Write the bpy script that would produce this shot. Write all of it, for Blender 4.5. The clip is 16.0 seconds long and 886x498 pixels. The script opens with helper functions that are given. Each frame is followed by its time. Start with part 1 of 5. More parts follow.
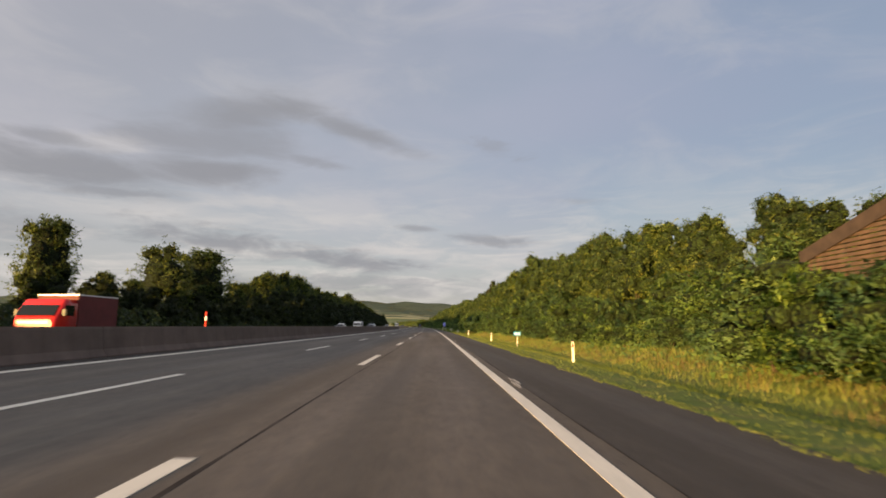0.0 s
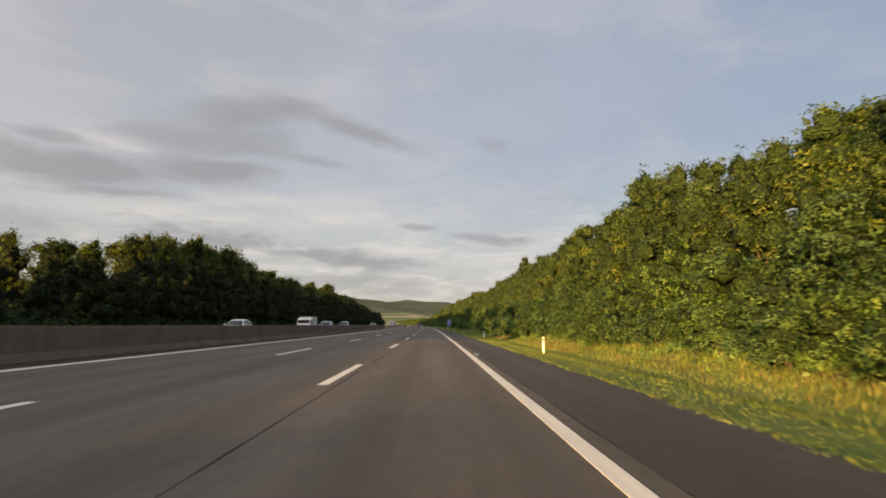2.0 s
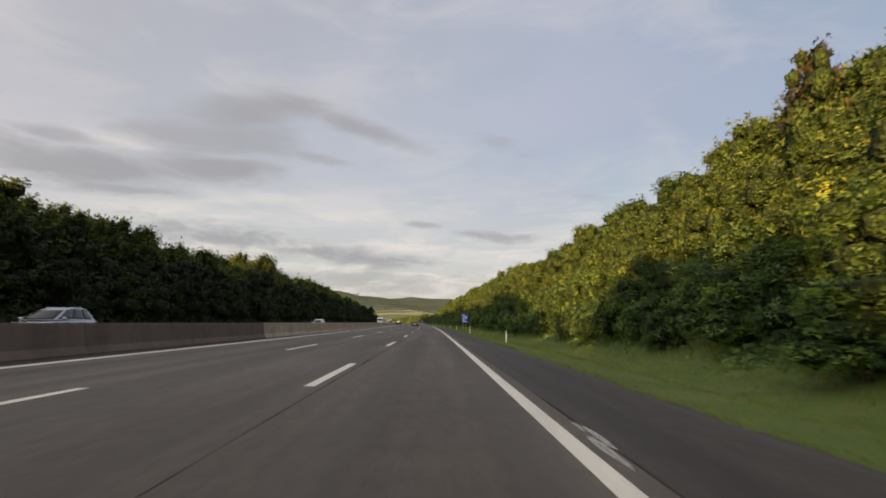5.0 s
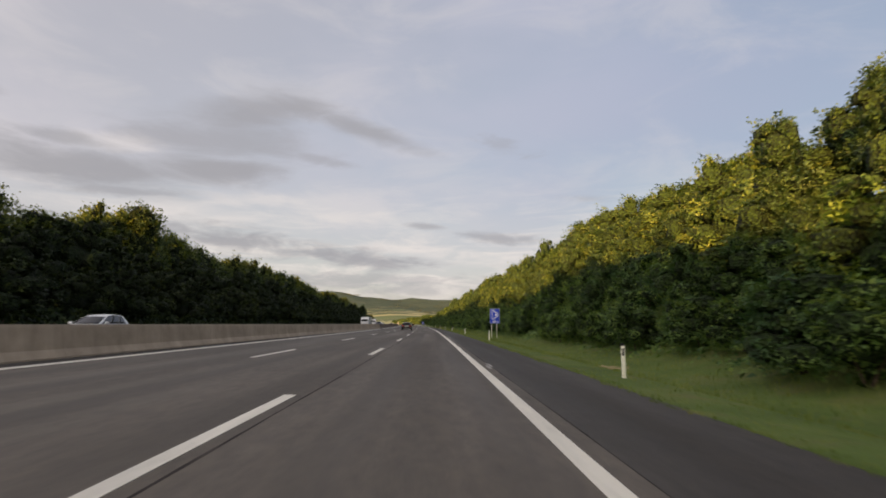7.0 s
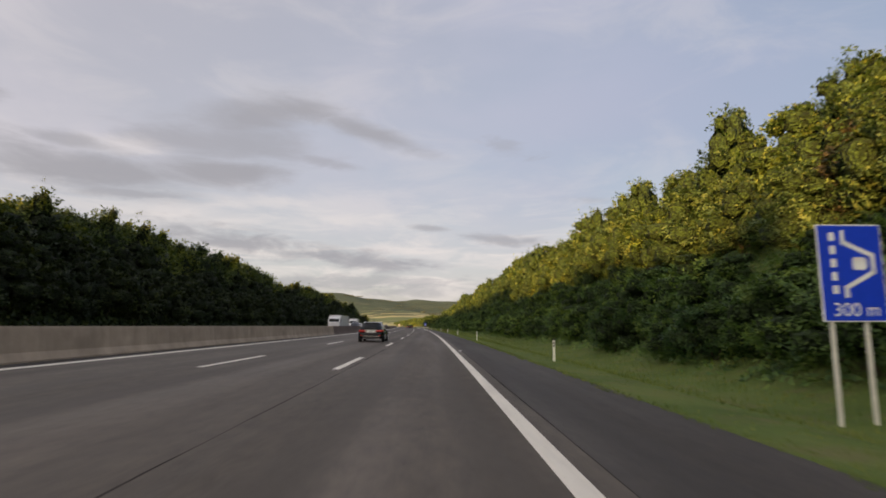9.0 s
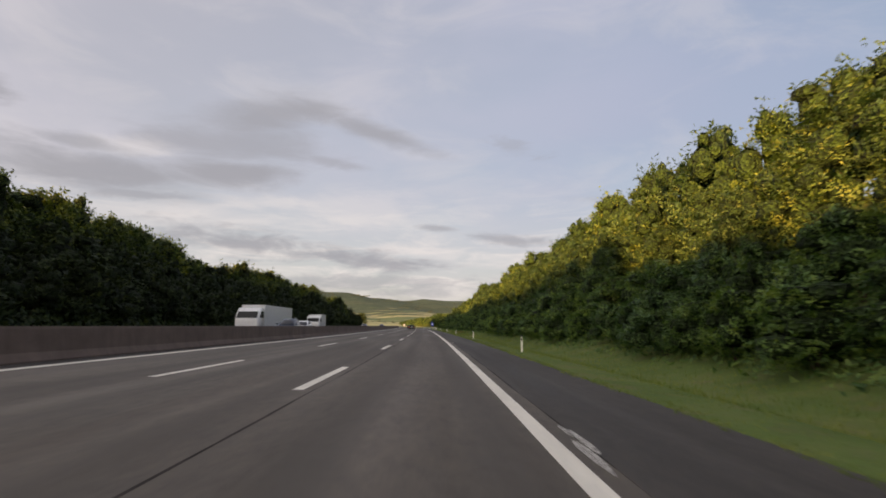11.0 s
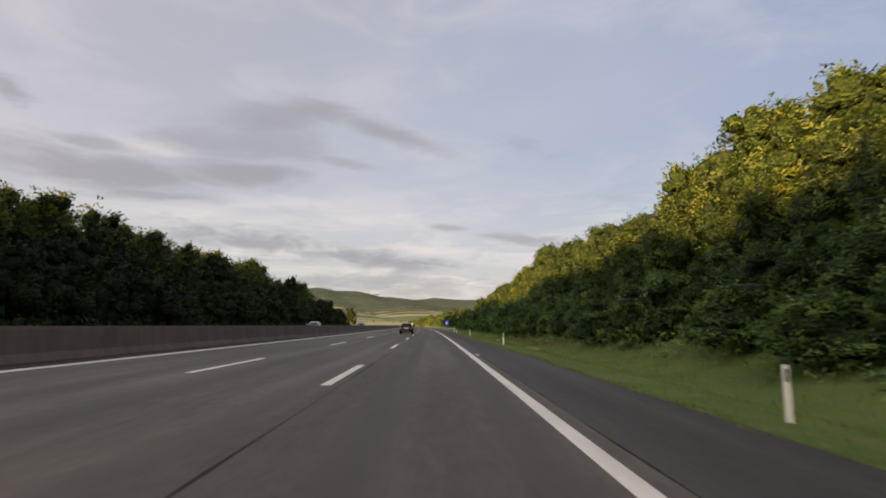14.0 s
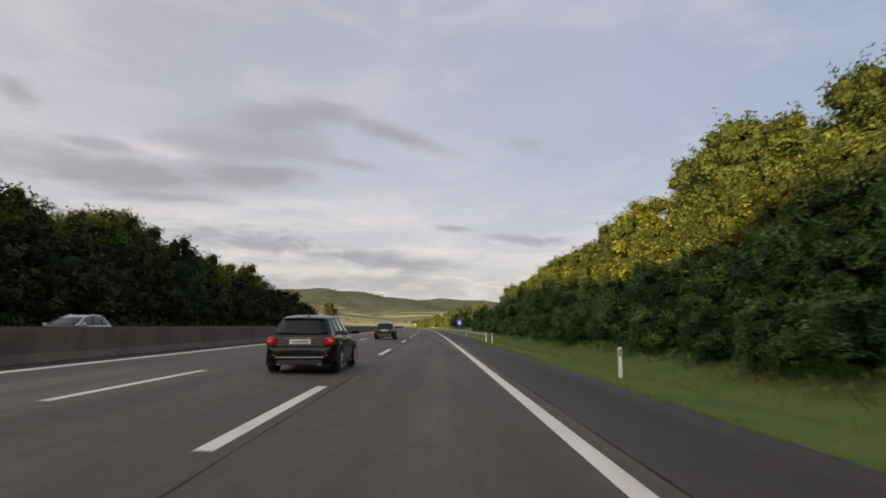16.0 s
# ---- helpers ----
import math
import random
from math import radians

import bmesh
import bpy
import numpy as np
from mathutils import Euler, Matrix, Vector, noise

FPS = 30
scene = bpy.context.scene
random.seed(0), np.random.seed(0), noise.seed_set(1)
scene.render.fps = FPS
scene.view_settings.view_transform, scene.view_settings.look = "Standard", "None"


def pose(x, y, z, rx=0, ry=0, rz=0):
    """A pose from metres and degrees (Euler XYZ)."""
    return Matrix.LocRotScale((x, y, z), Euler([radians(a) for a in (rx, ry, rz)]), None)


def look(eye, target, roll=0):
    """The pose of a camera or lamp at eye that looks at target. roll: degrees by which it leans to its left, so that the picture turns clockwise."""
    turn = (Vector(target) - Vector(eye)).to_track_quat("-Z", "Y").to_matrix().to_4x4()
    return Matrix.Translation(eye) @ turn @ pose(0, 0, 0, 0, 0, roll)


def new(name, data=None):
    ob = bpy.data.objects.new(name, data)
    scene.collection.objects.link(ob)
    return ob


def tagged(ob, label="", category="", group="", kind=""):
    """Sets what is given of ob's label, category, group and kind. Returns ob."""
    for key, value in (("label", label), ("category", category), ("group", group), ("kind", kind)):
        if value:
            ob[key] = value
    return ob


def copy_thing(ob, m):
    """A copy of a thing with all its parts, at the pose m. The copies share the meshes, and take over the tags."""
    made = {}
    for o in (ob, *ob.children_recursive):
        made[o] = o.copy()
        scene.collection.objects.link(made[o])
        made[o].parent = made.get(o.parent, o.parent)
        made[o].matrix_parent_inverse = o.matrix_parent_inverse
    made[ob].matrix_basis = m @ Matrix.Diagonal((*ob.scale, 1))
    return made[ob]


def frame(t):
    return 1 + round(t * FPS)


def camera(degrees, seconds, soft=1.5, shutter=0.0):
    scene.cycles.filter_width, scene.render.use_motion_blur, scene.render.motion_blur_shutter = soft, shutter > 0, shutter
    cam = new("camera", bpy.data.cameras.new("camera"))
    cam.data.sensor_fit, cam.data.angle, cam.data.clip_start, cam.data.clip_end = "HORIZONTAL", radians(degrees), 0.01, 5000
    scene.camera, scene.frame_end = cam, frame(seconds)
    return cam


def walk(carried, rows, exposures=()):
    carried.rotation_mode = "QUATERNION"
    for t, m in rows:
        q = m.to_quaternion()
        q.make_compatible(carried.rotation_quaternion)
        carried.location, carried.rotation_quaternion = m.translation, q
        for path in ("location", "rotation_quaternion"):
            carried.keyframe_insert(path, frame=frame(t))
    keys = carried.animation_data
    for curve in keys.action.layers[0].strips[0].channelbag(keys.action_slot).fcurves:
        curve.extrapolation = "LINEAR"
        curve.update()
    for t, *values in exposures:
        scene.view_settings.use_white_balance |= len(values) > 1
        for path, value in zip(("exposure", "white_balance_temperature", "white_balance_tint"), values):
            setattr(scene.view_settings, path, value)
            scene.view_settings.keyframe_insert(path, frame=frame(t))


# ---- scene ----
SECONDS = 16.0
cam = camera(77.6, SECONDS, soft=1.75, shutter=0.13)

# ---- the road's line: distance s along it, u to the right of the edge line ----
CROSSFALL = 0.025
HEADING = [(-400, -0.3), (0, 0.0), (75, 0.22), (150, 0.6), (225, 1.03), (300, 1.68), (375, 2.68), (420, 3.2), (480, 3.75),
           (560, 4.45), (700, 5.6), (900, 6.9), (1200, 8.2), (6000, 8.2)]
STEP = 5.0
S_GRID = np.arange(-400.0, 6000.0, STEP)
_h = np.interp(S_GRID, [a for a, b in HEADING], [b for a, b in HEADING])
_k = np.ones(13) / 13
_h = np.radians(np.convolve(np.pad(_h, 6, mode="edge"), _k, mode="valid"))
LINE_X = np.cumsum(-np.sin(_h)) * STEP
LINE_Y = np.cumsum(np.cos(_h)) * STEP
_i0 = int(np.argmin(abs(S_GRID)))
LINE_X -= LINE_X[_i0]
LINE_Y -= LINE_Y[_i0]


def heading(s):
    return float(np.interp(s, S_GRID, _h))


def on_road(s, u):
    """World x, y at distance s and offset u."""
    a = np.interp(s, S_GRID, _h)
    return np.interp(s, S_GRID, LINE_X) + u * np.cos(a), np.interp(s, S_GRID, LINE_Y) + u * np.sin(a)


def road_z(u):
    return -CROSSFALL * u


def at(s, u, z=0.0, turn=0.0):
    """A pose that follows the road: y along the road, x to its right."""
    x, y = on_road(s, u)
    return pose(float(x), float(y), z, 0, 0, math.degrees(heading(s)) + turn)


# ---- camera: seconds, s, u, turn to the left against the world, pitch up, roll ----
EYE = 1.25
ROWS = [
    (0, 0.00, -1.580, -0.940, 7.970, 0.0),
    (0.5, 14.97, -1.587, -0.894, 7.941, 0.0),
    (1, 29.95, -1.593, -0.848, 7.912, 0.0),
    (1.5, 45.02, -1.600, -0.802, 7.883, 0.0),
    (2, 60.10, -1.607, -0.756, 7.854, 0.0),
    (2.5, 75.25, -1.613, -0.710, 7.825, 0.0),
    (3, 90.40, -1.620, -0.635, 7.768, 0.0),
    (3.5, 105.45, -1.590, -0.560, 7.710, 0.0),
    (4, 120.50, -1.560, -0.486, 7.672, 0.0),
    (4.5, 135.65, -1.530, -0.411, 7.633, 0.0),
    (5, 150.80, -1.500, -0.336, 7.595, 0.0),
    (5.75, 173.65, -1.473, -0.233, 7.638, 0.0),
    (6.5, 196.50, -1.446, -0.129, 7.700, 0.0),
    (7.5, 227.00, -1.410, 0.009, 7.797, 0.0),
    (8, 242.20, -1.340, 0.153, 7.845, 0.0),
    (8.5, 257.10, -1.275, 0.253, 7.893, 0.0),
    (9, 272.00, -1.210, 0.354, 7.941, 0.0),
    (9.5, 286.50, -1.200, 0.512, 7.941, 0.0),
    (10, 301.00, -1.190, 0.670, 7.941, 0.0),
    (10.8, 324.87, -1.290, 1.038, 7.941, 0.0),
    (11.6, 348.74, -1.405, 1.406, 7.941, 0.0),
    (12.5, 375.60, -1.550, 1.820, 7.941, 0.0),
    (13, 390.30, -1.620, 2.021, 7.922, 0.0),
    (13.5, 405.20, -1.645, 2.151, 7.902, 0.0),
    (14, 420.10, -1.670, 2.280, 7.883, 0.0),
    (14.5, 435.00, -1.655, 2.424, 7.905, 0.0),
    (15, 449.90, -1.640, 2.568, 7.926, 0.0),
    (15.5, 464.90, -1.630, 2.697, 7.948, 0.0),
    (16, 479.90, -1.620, 2.826, 7.970, 0.0),
]
walk(cam, [(t, pose(*[float(v) for v in on_road(s, u)], road_z(u) + EYE, 90 + p, r, yaw)) for t, s, u, yaw, p, r in ROWS],
     exposures=[(0, 1.44, 6850, 9), (2, 1.61, 7100, 8), (5, 1.70, 7100, 9), (9, 1.71, 7000, 12), (16, 1.71, 6950, 12)])

# ---- sky and sun ----
SUN_EL, SUN_AZ = radians(4.55), radians(210.5)  # azimuth clockwise from +y
world = bpy.data.worlds.new("sky")
scene.world = world
world.use_nodes = True
wn, wl = world.node_tree.nodes, world.node_tree.links
wn.clear()


def wmath(op, a, b=None, clamp=False):
    n = wn.new("ShaderNodeMath")
    n.operation, n.use_clamp = op, clamp
    for i, v in enumerate((a, b)):
        if v is None:
            continue
        if isinstance(v, (int, float)):
            n.inputs[i].default_value = v
        else:
            wl.new(v, n.inputs[i])
    return n.outputs[0]


def wmix(fac, a, b):
    n = wn.new("ShaderNodeMix")
    n.data_type = "RGBA"
    for sock, v in ((n.inputs[0], fac), (n.inputs[6], a), (n.inputs[7], b)):
        if isinstance(v, tuple):
            sock.default_value = (*v, 1)
        elif isinstance(v, (int, float)):
            sock.default_value = v
        else:
            wl.new(v, sock)
    return n.outputs[2]


tc = wn.new("ShaderNodeTexCoord")
sep = wn.new("ShaderNodeSeparateXYZ")
wl.new(tc.outputs["Generated"], sep.inputs[0])
az = wmath("ARCTAN2", sep.outputs[0], sep.outputs[1])   # to the right of +y
el = wmath("ARCSINE", sep.outputs[2])


def wnoise(sx, sy, detail, rough, dx=0.0, dy=0.0, distort=0.0):
    c = wn.new("ShaderNodeCombineXYZ")
    wl.new(wmath("ADD", wmath("MULTIPLY", az, sx), dx), c.inputs[0])
    wl.new(wmath("ADD", wmath("MULTIPLY", el, sy), dy), c.inputs[1])
    n = wn.new("ShaderNodeTexNoise")
    n.inputs["Scale"].default_value, n.inputs["Detail"].default_value, n.inputs["Roughness"].default_value = 1.0, detail, rough
    n.inputs["Distortion"].default_value = distort
    wl.new(c.outputs[0], n.inputs["Vector"])
    return n.outputs["Fac"]


def wsmooth(v, lo, hi):
    n = wn.new("ShaderNodeMapRange")
    n.interpolation_type = "SMOOTHSTEP"
    wl.new(v, n.inputs[0])
    n.inputs[1].default_value, n.inputs[2].default_value = lo, hi
    return n.outputs[0]


sky = wn.new("ShaderNodeTexSky")
sky.sky_type, sky.sun_disc = "NISHITA", False
sky.sun_elevation, sky.sun_rotation = SUN_EL, SUN_AZ
sky.air_density, sky.dust_density, sky.ozone_density = 1.0, 1.5, 2.0
hsv = wn.new("ShaderNodeHueSaturation")
hsv.inputs["Saturation"].default_value = 0.85
wl.new(sky.outputs[0], hsv.inputs["Color"])
clear = hsv
# a high thin veil over most of the sky, lilac to the left, bluer to the right, whiter low down
side = wsmooth(az, -0.75, 0.75)
tone = wmix(side, (2.48, 2.44, 2.80), (1.50, 1.76, 2.48))
low = wsmooth(wmath("SUBTRACT", 0.30, el), 0.0, 0.26)
tone = wmix(wmath("MULTIPLY", low, 0.85), tone, (2.50, 2.48, 2.62))
# the veil brightens and warms towards the low sun behind the camera
toward = wn.new("ShaderNodeVectorMath")
toward.operation = "DOT_PRODUCT"
wl.new(tc.outputs["Generated"], toward.inputs[0])
toward.inputs[1].default_value = (math.sin(SUN_AZ) * math.cos(SUN_EL), math.cos(SUN_AZ) * math.cos(SUN_EL), math.sin(SUN_EL))
tone = wmix(wsmooth(toward.outputs["Value"], -0.15, 1.0), tone, (7.2, 6.7, 6.4))
patchy = wnoise(1.6, 4.0, 4, 0.5, 3.1, 1.7)
veil = wmath("ADD", 0.62, wmath("MULTIPLY", wsmooth(patchy, 0.30, 0.72), 0.30))
white = wmix(veil, clear.outputs[0], tone)


def bank(az0, el0, w, h, slope, n, rag):
    """A long grey cloud round a direction, its outline broken up by noise n."""
    da = wmath("SUBTRACT", az, radians(az0))
    de = wmath("SUBTRACT", wmath("SUBTRACT", el, radians(el0)), wmath("MULTIPLY", da, slope))
    r = wmath("SQRT", wmath("ADD", wmath("POWER", wmath("ABSOLUTE", wmath("DIVIDE", da, radians(w))), 2.0),
                            wmath("POWER", wmath("ABSOLUTE", wmath("DIVIDE", de, radians(h))), 2.0)))
    r = wmath("ADD", r, wmath("MULTIPLY", wmath("SUBTRACT", n, 0.5), rag * 2.3))
    return wsmooth(r, 1.3, 0.15)


n1 = wnoise(7.0, 24.0, 8, 0.6, 0.0, 2.0, 0.4)
n2 = wnoise(13.0, 42.0, 8, 0.6, 4.0, 7.0, 0.4)
clouds = None
for c in [
          (-41.8, 19.0, 1.8, 1.08, -0.254, n2, 1.0, 0.85),
          (-20.0, 20.4, 7.0, 2.4, 0.24, n1, 0.6, 0.85),
          (-15.6, 21.4, 5.6, 1.4, -0.03, n2, 0.45, 0.9),
          (-8.4, 19.7, 7.6, 1.1, -0.260, n2, 0.45, 0.85),
          (-35.5, 15.9, 4.4, 0.74, -0.022, n2, 0.9, 0.75),
          (-35.0, 13.8, 10.5, 2.2, -0.039, n1, 0.9, 0.95),
          (-23.7, 14.6, 8.2, 1.8, 0.040, n1, 0.8, 0.95),
          (-21.5, 17.6, 9.6, 2.5, 0.029, n1, 0.9, 0.72),
          (-12.9, 16.6, 3.6, 0.68, -0.150, n2, 0.9, 0.6),
          (-30.7, 11.9, 6.3, 0.61, 0.042, n2, 1.0, 0.75),
          (-21.4, 8.2, 8.2, 1.4, -0.084, n2, 1.2, 0.9),
          (-8.3, 6.6, 7.2, 1.15, -0.096, n2, 1.1, 0.95),
          (-15.9, 7.1, 4.5, 0.68, -0.130, n2, 1.3, 0.6),
          (6.8, 8.8, 4.8, 0.68, -0.093, n2, 1.2, 0.75),
          (-1.6, 10.1, 2.1, 0.34, -0.051, n2, 0.8, 0.7),
          (6.5, 18.3, 3.1, 0.74, -0.236, n2, 1.5, 0.4),
          (-10.1, 4.4, 16.3, 0.81, 0.014, n2, 1.8, 0.55),
          (-38.9, 7.9, 5.8, 2.03, -0.017, n1, 1.6, 0.5),
          (14.7, 12.6, 2.8, 0.47, -0.087, n2, 1.2, 0.35),
          (18.4, 5.5, 8.9, 0.95, 0.000, n2, 1.8, 0.4),
          (-2.8, 3.4, 5.7, 0.68, 0.030, n2, 1.5, 0.5),
          ]:
    b = wmath("MULTIPLY", bank(*c[:7]), c[7])
    clouds = b if clouds is None else wmath("MAXIMUM", clouds, b)
lit = wmath("MULTIPLY", wsmooth(wnoise(6.0, 34.0, 7, 0.65, 1.0, 9.0, 0.8), 0.42, 0.72), wmath("MULTIPLY", low, 0.95))
soft = wmath("MULTIPLY", wsmooth(wnoise(3.4, 9.0, 6, 0.6, 8.0, 3.0, 0.6), 0.45, 0.72), 0.28)
bright = wmix(lit, wmix(soft, white, (2.75, 2.70, 2.85)), (3.25, 3.12, 3.10))
# sunlit cloud between and under the grey banks
for c in [(-26.0, 10.3, 13.0, 1.3, 0.0, n1, 0.8, 0.45), (-9.5, 11.4, 9.0, 2.4, -0.05, n1, 1.0, 0.35), (-31.6, 16.2, 4.2, 1.0, 0.05, n2, 0.8, 0.5), (-19.0, 12.0, 6.0, 0.8, 0.0, n2, 0.9, 0.4),
          (-3.0, 7.6, 7.0, 0.7, -0.05, n2, 1.2, 0.7), (12.0, 6.6, 10.0, 0.9, 0.0, n2, 1.4, 0.5)]:
    bright = wmix(wmath("MULTIPLY", bank(*c[:7]), c[7]), bright, (3.05, 2.95, 3.0))
cloudy = wmix(wmath("MULTIPLY", clouds, 0.9), bright, (1.36, 1.40, 1.60))
bg = wn.new("ShaderNodeBackground")
wl.new(cloudy, bg.inputs[0])
bg.inputs[1].default_value = 0.079
out = wn.new("ShaderNodeOutputWorld")
wl.new(bg.outputs[0], out.inputs[0])

sun = new("sun", bpy.data.lights.new("sun", "SUN"))
sun.data.energy, sun.data.angle, sun.data.color = 5.0, radians(0.6), (1.0, 0.582, 0.21)
_dir = Vector((math.sin(SUN_AZ) * math.cos(SUN_EL), math.cos(SUN_AZ) * math.cos(SUN_EL), math.sin(SUN_EL)))
sun.matrix_world = look(_dir * 300, (0, 0, 0))

# ---- materials ----
def material(name, rough=0.8, metal=0.0, spec=0.5):
    m = bpy.data.materials.new(name)
    m.use_nodes = True
    b = m.node_tree.nodes["Principled BSDF"]
    b.inputs["Roughness"].default_value, b.inputs["Metallic"].default_value = rough, metal
    b.inputs["Specular IOR Level"].default_value = spec
    return m, m.node_tree.nodes, m.node_tree.links, b


def ramp(nodes, links, fac, stops):
    r = nodes.new("ShaderNodeValToRGB")
    while len(r.color_ramp.elements) < len(stops):
        r.color_ramp.elements.new(0.5)
    for e, (p, c) in zip(r.color_ramp.elements, stops):
        e.position, e.color = p, (*c, 1)
    links.new(fac, r.inputs[0])
    return r.outputs[0]


def tex(nodes, links, scale, detail=4, rough=0.55, coord="Object", stretch=(1, 1, 1), shift=(0, 0, 0)):
    t = nodes.new("ShaderNodeTexCoord")
    mp = nodes.new("ShaderNodeMapping")
    mp.inputs["Scale"].default_value, mp.inputs["Location"].default_value = stretch, shift
    links.new(t.outputs[coord], mp.inputs[0])
    n = nodes.new("ShaderNodeTexNoise")
    n.inputs["Scale"].default_value, n.inputs["Detail"].default_value, n.inputs["Roughness"].default_value = scale, detail, rough
    links.new(mp.outputs[0], n.inputs["Vector"])
    return n.outputs["Fac"]


def mixc(nodes, links, fac, a, b, mode="MIX"):
    n = nodes.new("ShaderNodeMix")
    n.data_type, n.blend_type = "RGBA", mode
    for sock, v in ((n.inputs[0], fac), (n.inputs[6], a), (n.inputs[7], b)):
        if isinstance(v, tuple):
            sock.default_value = (*v, 1)
        elif isinstance(v, (int, float)):
            sock.default_value = v
        else:
            links.new(v, sock)
    return n.outputs[2]


def bump(nodes, links, b, height, strength, dist=0.02):
    n = nodes.new("ShaderNodeBump")
    n.inputs["Strength"].default_value, n.inputs["Distance"].default_value = strength, dist
    links.new(height, n.inputs["Height"])
    links.new(n.outputs[0], b.inputs["Normal"])


def mat_plain(name, colour, rough=0.6, metal=0.0, var=0.15, scale=6.0, bumpy=0.0, spec=0.5):
    m, n, l, b = material(name, rough, metal, spec)
    f = tex(n, l, scale, 5)
    lo, hi = tuple(c * (1 - var) for c in colour), tuple(min(1, c * (1 + var)) for c in colour)
    l.new(ramp(n, l, f, [(0.3, lo), (0.7, hi)]), b.inputs["Base Color"])
    if bumpy:
        bump(n, l, b, tex(n, l, scale * 12, 3), bumpy)
    return m


def mat_asphalt(name, base, warm):
    """Worn asphalt: stone grain, long tyre tracks and patches along the lane. UV is metres (across, along)."""
    m, n, l, b = material(name, 0.82, 0.0, 0.35)
    grain = tex(n, l, 60.0, 3, 0.7, "UV")
    along = tex(n, l, 1.0, 4, 0.5, "UV", (0.8, 0.03, 1))
    patch = tex(n, l, 1.0, 5, 0.6, "UV", (0.30, 0.10, 1), (7, 3, 0))
    c = ramp(n, l, grain, [(0.25, tuple(v * 0.62 for v in base)), (0.55, base), (0.8, tuple(v * 1.6 for v in base))])
    c = mixc(n, l, ramp(n, l, along, [(0.38, (0, 0, 0)), (0.66, (0.62, 0.62, 0.62))]), c, tuple(v * 1.28 for v in warm))
    c = mixc(n, l, ramp(n, l, patch, [(0.42, (0, 0, 0)), (0.62, (0.55, 0.55, 0.55))]), c, tuple(v * 0.62 for v in base))
    mottle = tex(n, l, 1.0, 6, 0.65, "UV", (1.3, 0.45, 1), (2, 8, 0))
    c = mixc(n, l, ramp(n, l, mottle, [(0.40, (0, 0, 0)), (0.66, (0.5, 0.5, 0.5))]), c, tuple(v * 0.78 for v in warm))
    fine = tex(n, l, 1.0, 7, 0.75, "UV", (5.0, 1.6, 1), (1, 4, 0))
    c = mixc(n, l, 1.0, c, ramp(n, l, fine, [(0.30, (0.72, 0.73, 0.75)), (0.5, (1.0, 1.0, 1.0)), (0.72, (1.28, 1.26, 1.22))]), "MULTIPLY")
    # darker wheel paths, two to a lane, fading in and out along it
    t = n.new("ShaderNodeTexCoord")
    sp = n.new("ShaderNodeSeparateXYZ")
    l.new(t.outputs["UV"], sp.inputs[0])
    wave = n.new("ShaderNodeMath")
    wave.operation = "MULTIPLY_ADD"
    l.new(sp.outputs[0], wave.inputs[0])
    wave.inputs[1].default_value, wave.inputs[2].default_value = 2 * math.pi / 1.83, 2 * math.pi * (1.5 + 0.915) / 1.83
    co = n.new("ShaderNodeMath")
    co.operation = "COSINE"
    l.new(wave.outputs[0], co.inputs[0])
    fade = n.new("ShaderNodeMath")
    fade.operation = "MULTIPLY"
    l.new(ramp(n, l, co.outputs[0], [(0.15, (0, 0, 0)), (0.9, (0.75, 0.75, 0.75))]), fade.inputs[0])
    l.new(ramp(n, l, tex(n, l, 1.0, 3, 0.5, "UV", (0.35, 0.05, 1), (5, 1, 0)), [(0.3, (0.25, 0.25, 0.25)), (0.65, (1, 1, 1))]), fade.inputs[1])
    c = mixc(n, l, fade.outputs[0], c, tuple(v * 0.70 for v in base))
    l.new(c, b.inputs["Base Color"])
    r = ramp(n, l, along, [(0.3, (0.9, 0.9, 0.9)), (0.7, (0.68, 0.68, 0.68))])
    l.new(r, b.inputs["Roughness"])
    bump(n, l, b, grain, 0.35, 0.006)
    return m


def mat_paint(name, colour):
    """Road paint, worn through in small spots."""
    m, n, l, b = material(name, 0.65)
    f = tex(n, l, 9.0, 6, 0.7, "UV")
    g = tex(n, l, 1.0, 4, 0.6, "UV", (3.0, 0.4, 1))
    c = ramp(n, l, f, [(0.24, (0.10, 0.095, 0.09)), (0.36, colour), (0.8, tuple(min(1, v * 1.08) for v in colour))])
    c = mixc(n, l, ramp(n, l, g, [(0.4, (0, 0, 0)), (0.75, (0.35, 0.35, 0.35))]), c, (0.28, 0.27, 0.25))
    l.new(c, b.inputs["Base Color"])
    bump(n, l, b, f, 0.2, 0.004)
    return m


def mat_concrete(name, base):
    """Precast concrete with streaks running down and a dirty splash zone."""
    m, n, l, b = material(name, 0.88, 0.0, 0.3)
    f = tex(n, l, 1.0, 6, 0.65, "UV", (0.8, 0.8, 1))
    streak = tex(n, l, 1.0, 5, 0.65, "UV", (2.2, 0.25, 1), (3, 1, 0))
    c = ramp(n, l, f, [(0.3, tuple(v * 0.70 for v in base)), (0.5, base), (0.72, tuple(v * 1.25 for v in base))])
    c = mixc(n, l, ramp(n, l, streak, [(0.45, (0, 0, 0)), (0.7, (0.7, 0.7, 0.7))]), c, tuple(v * 0.72 for v in base))
    l.new(c, b.inputs["Base Color"])
    bump(n, l, b, tex(n, l, 30.0, 4, 0.6, "UV"), 0.3, 0.01)
    return m


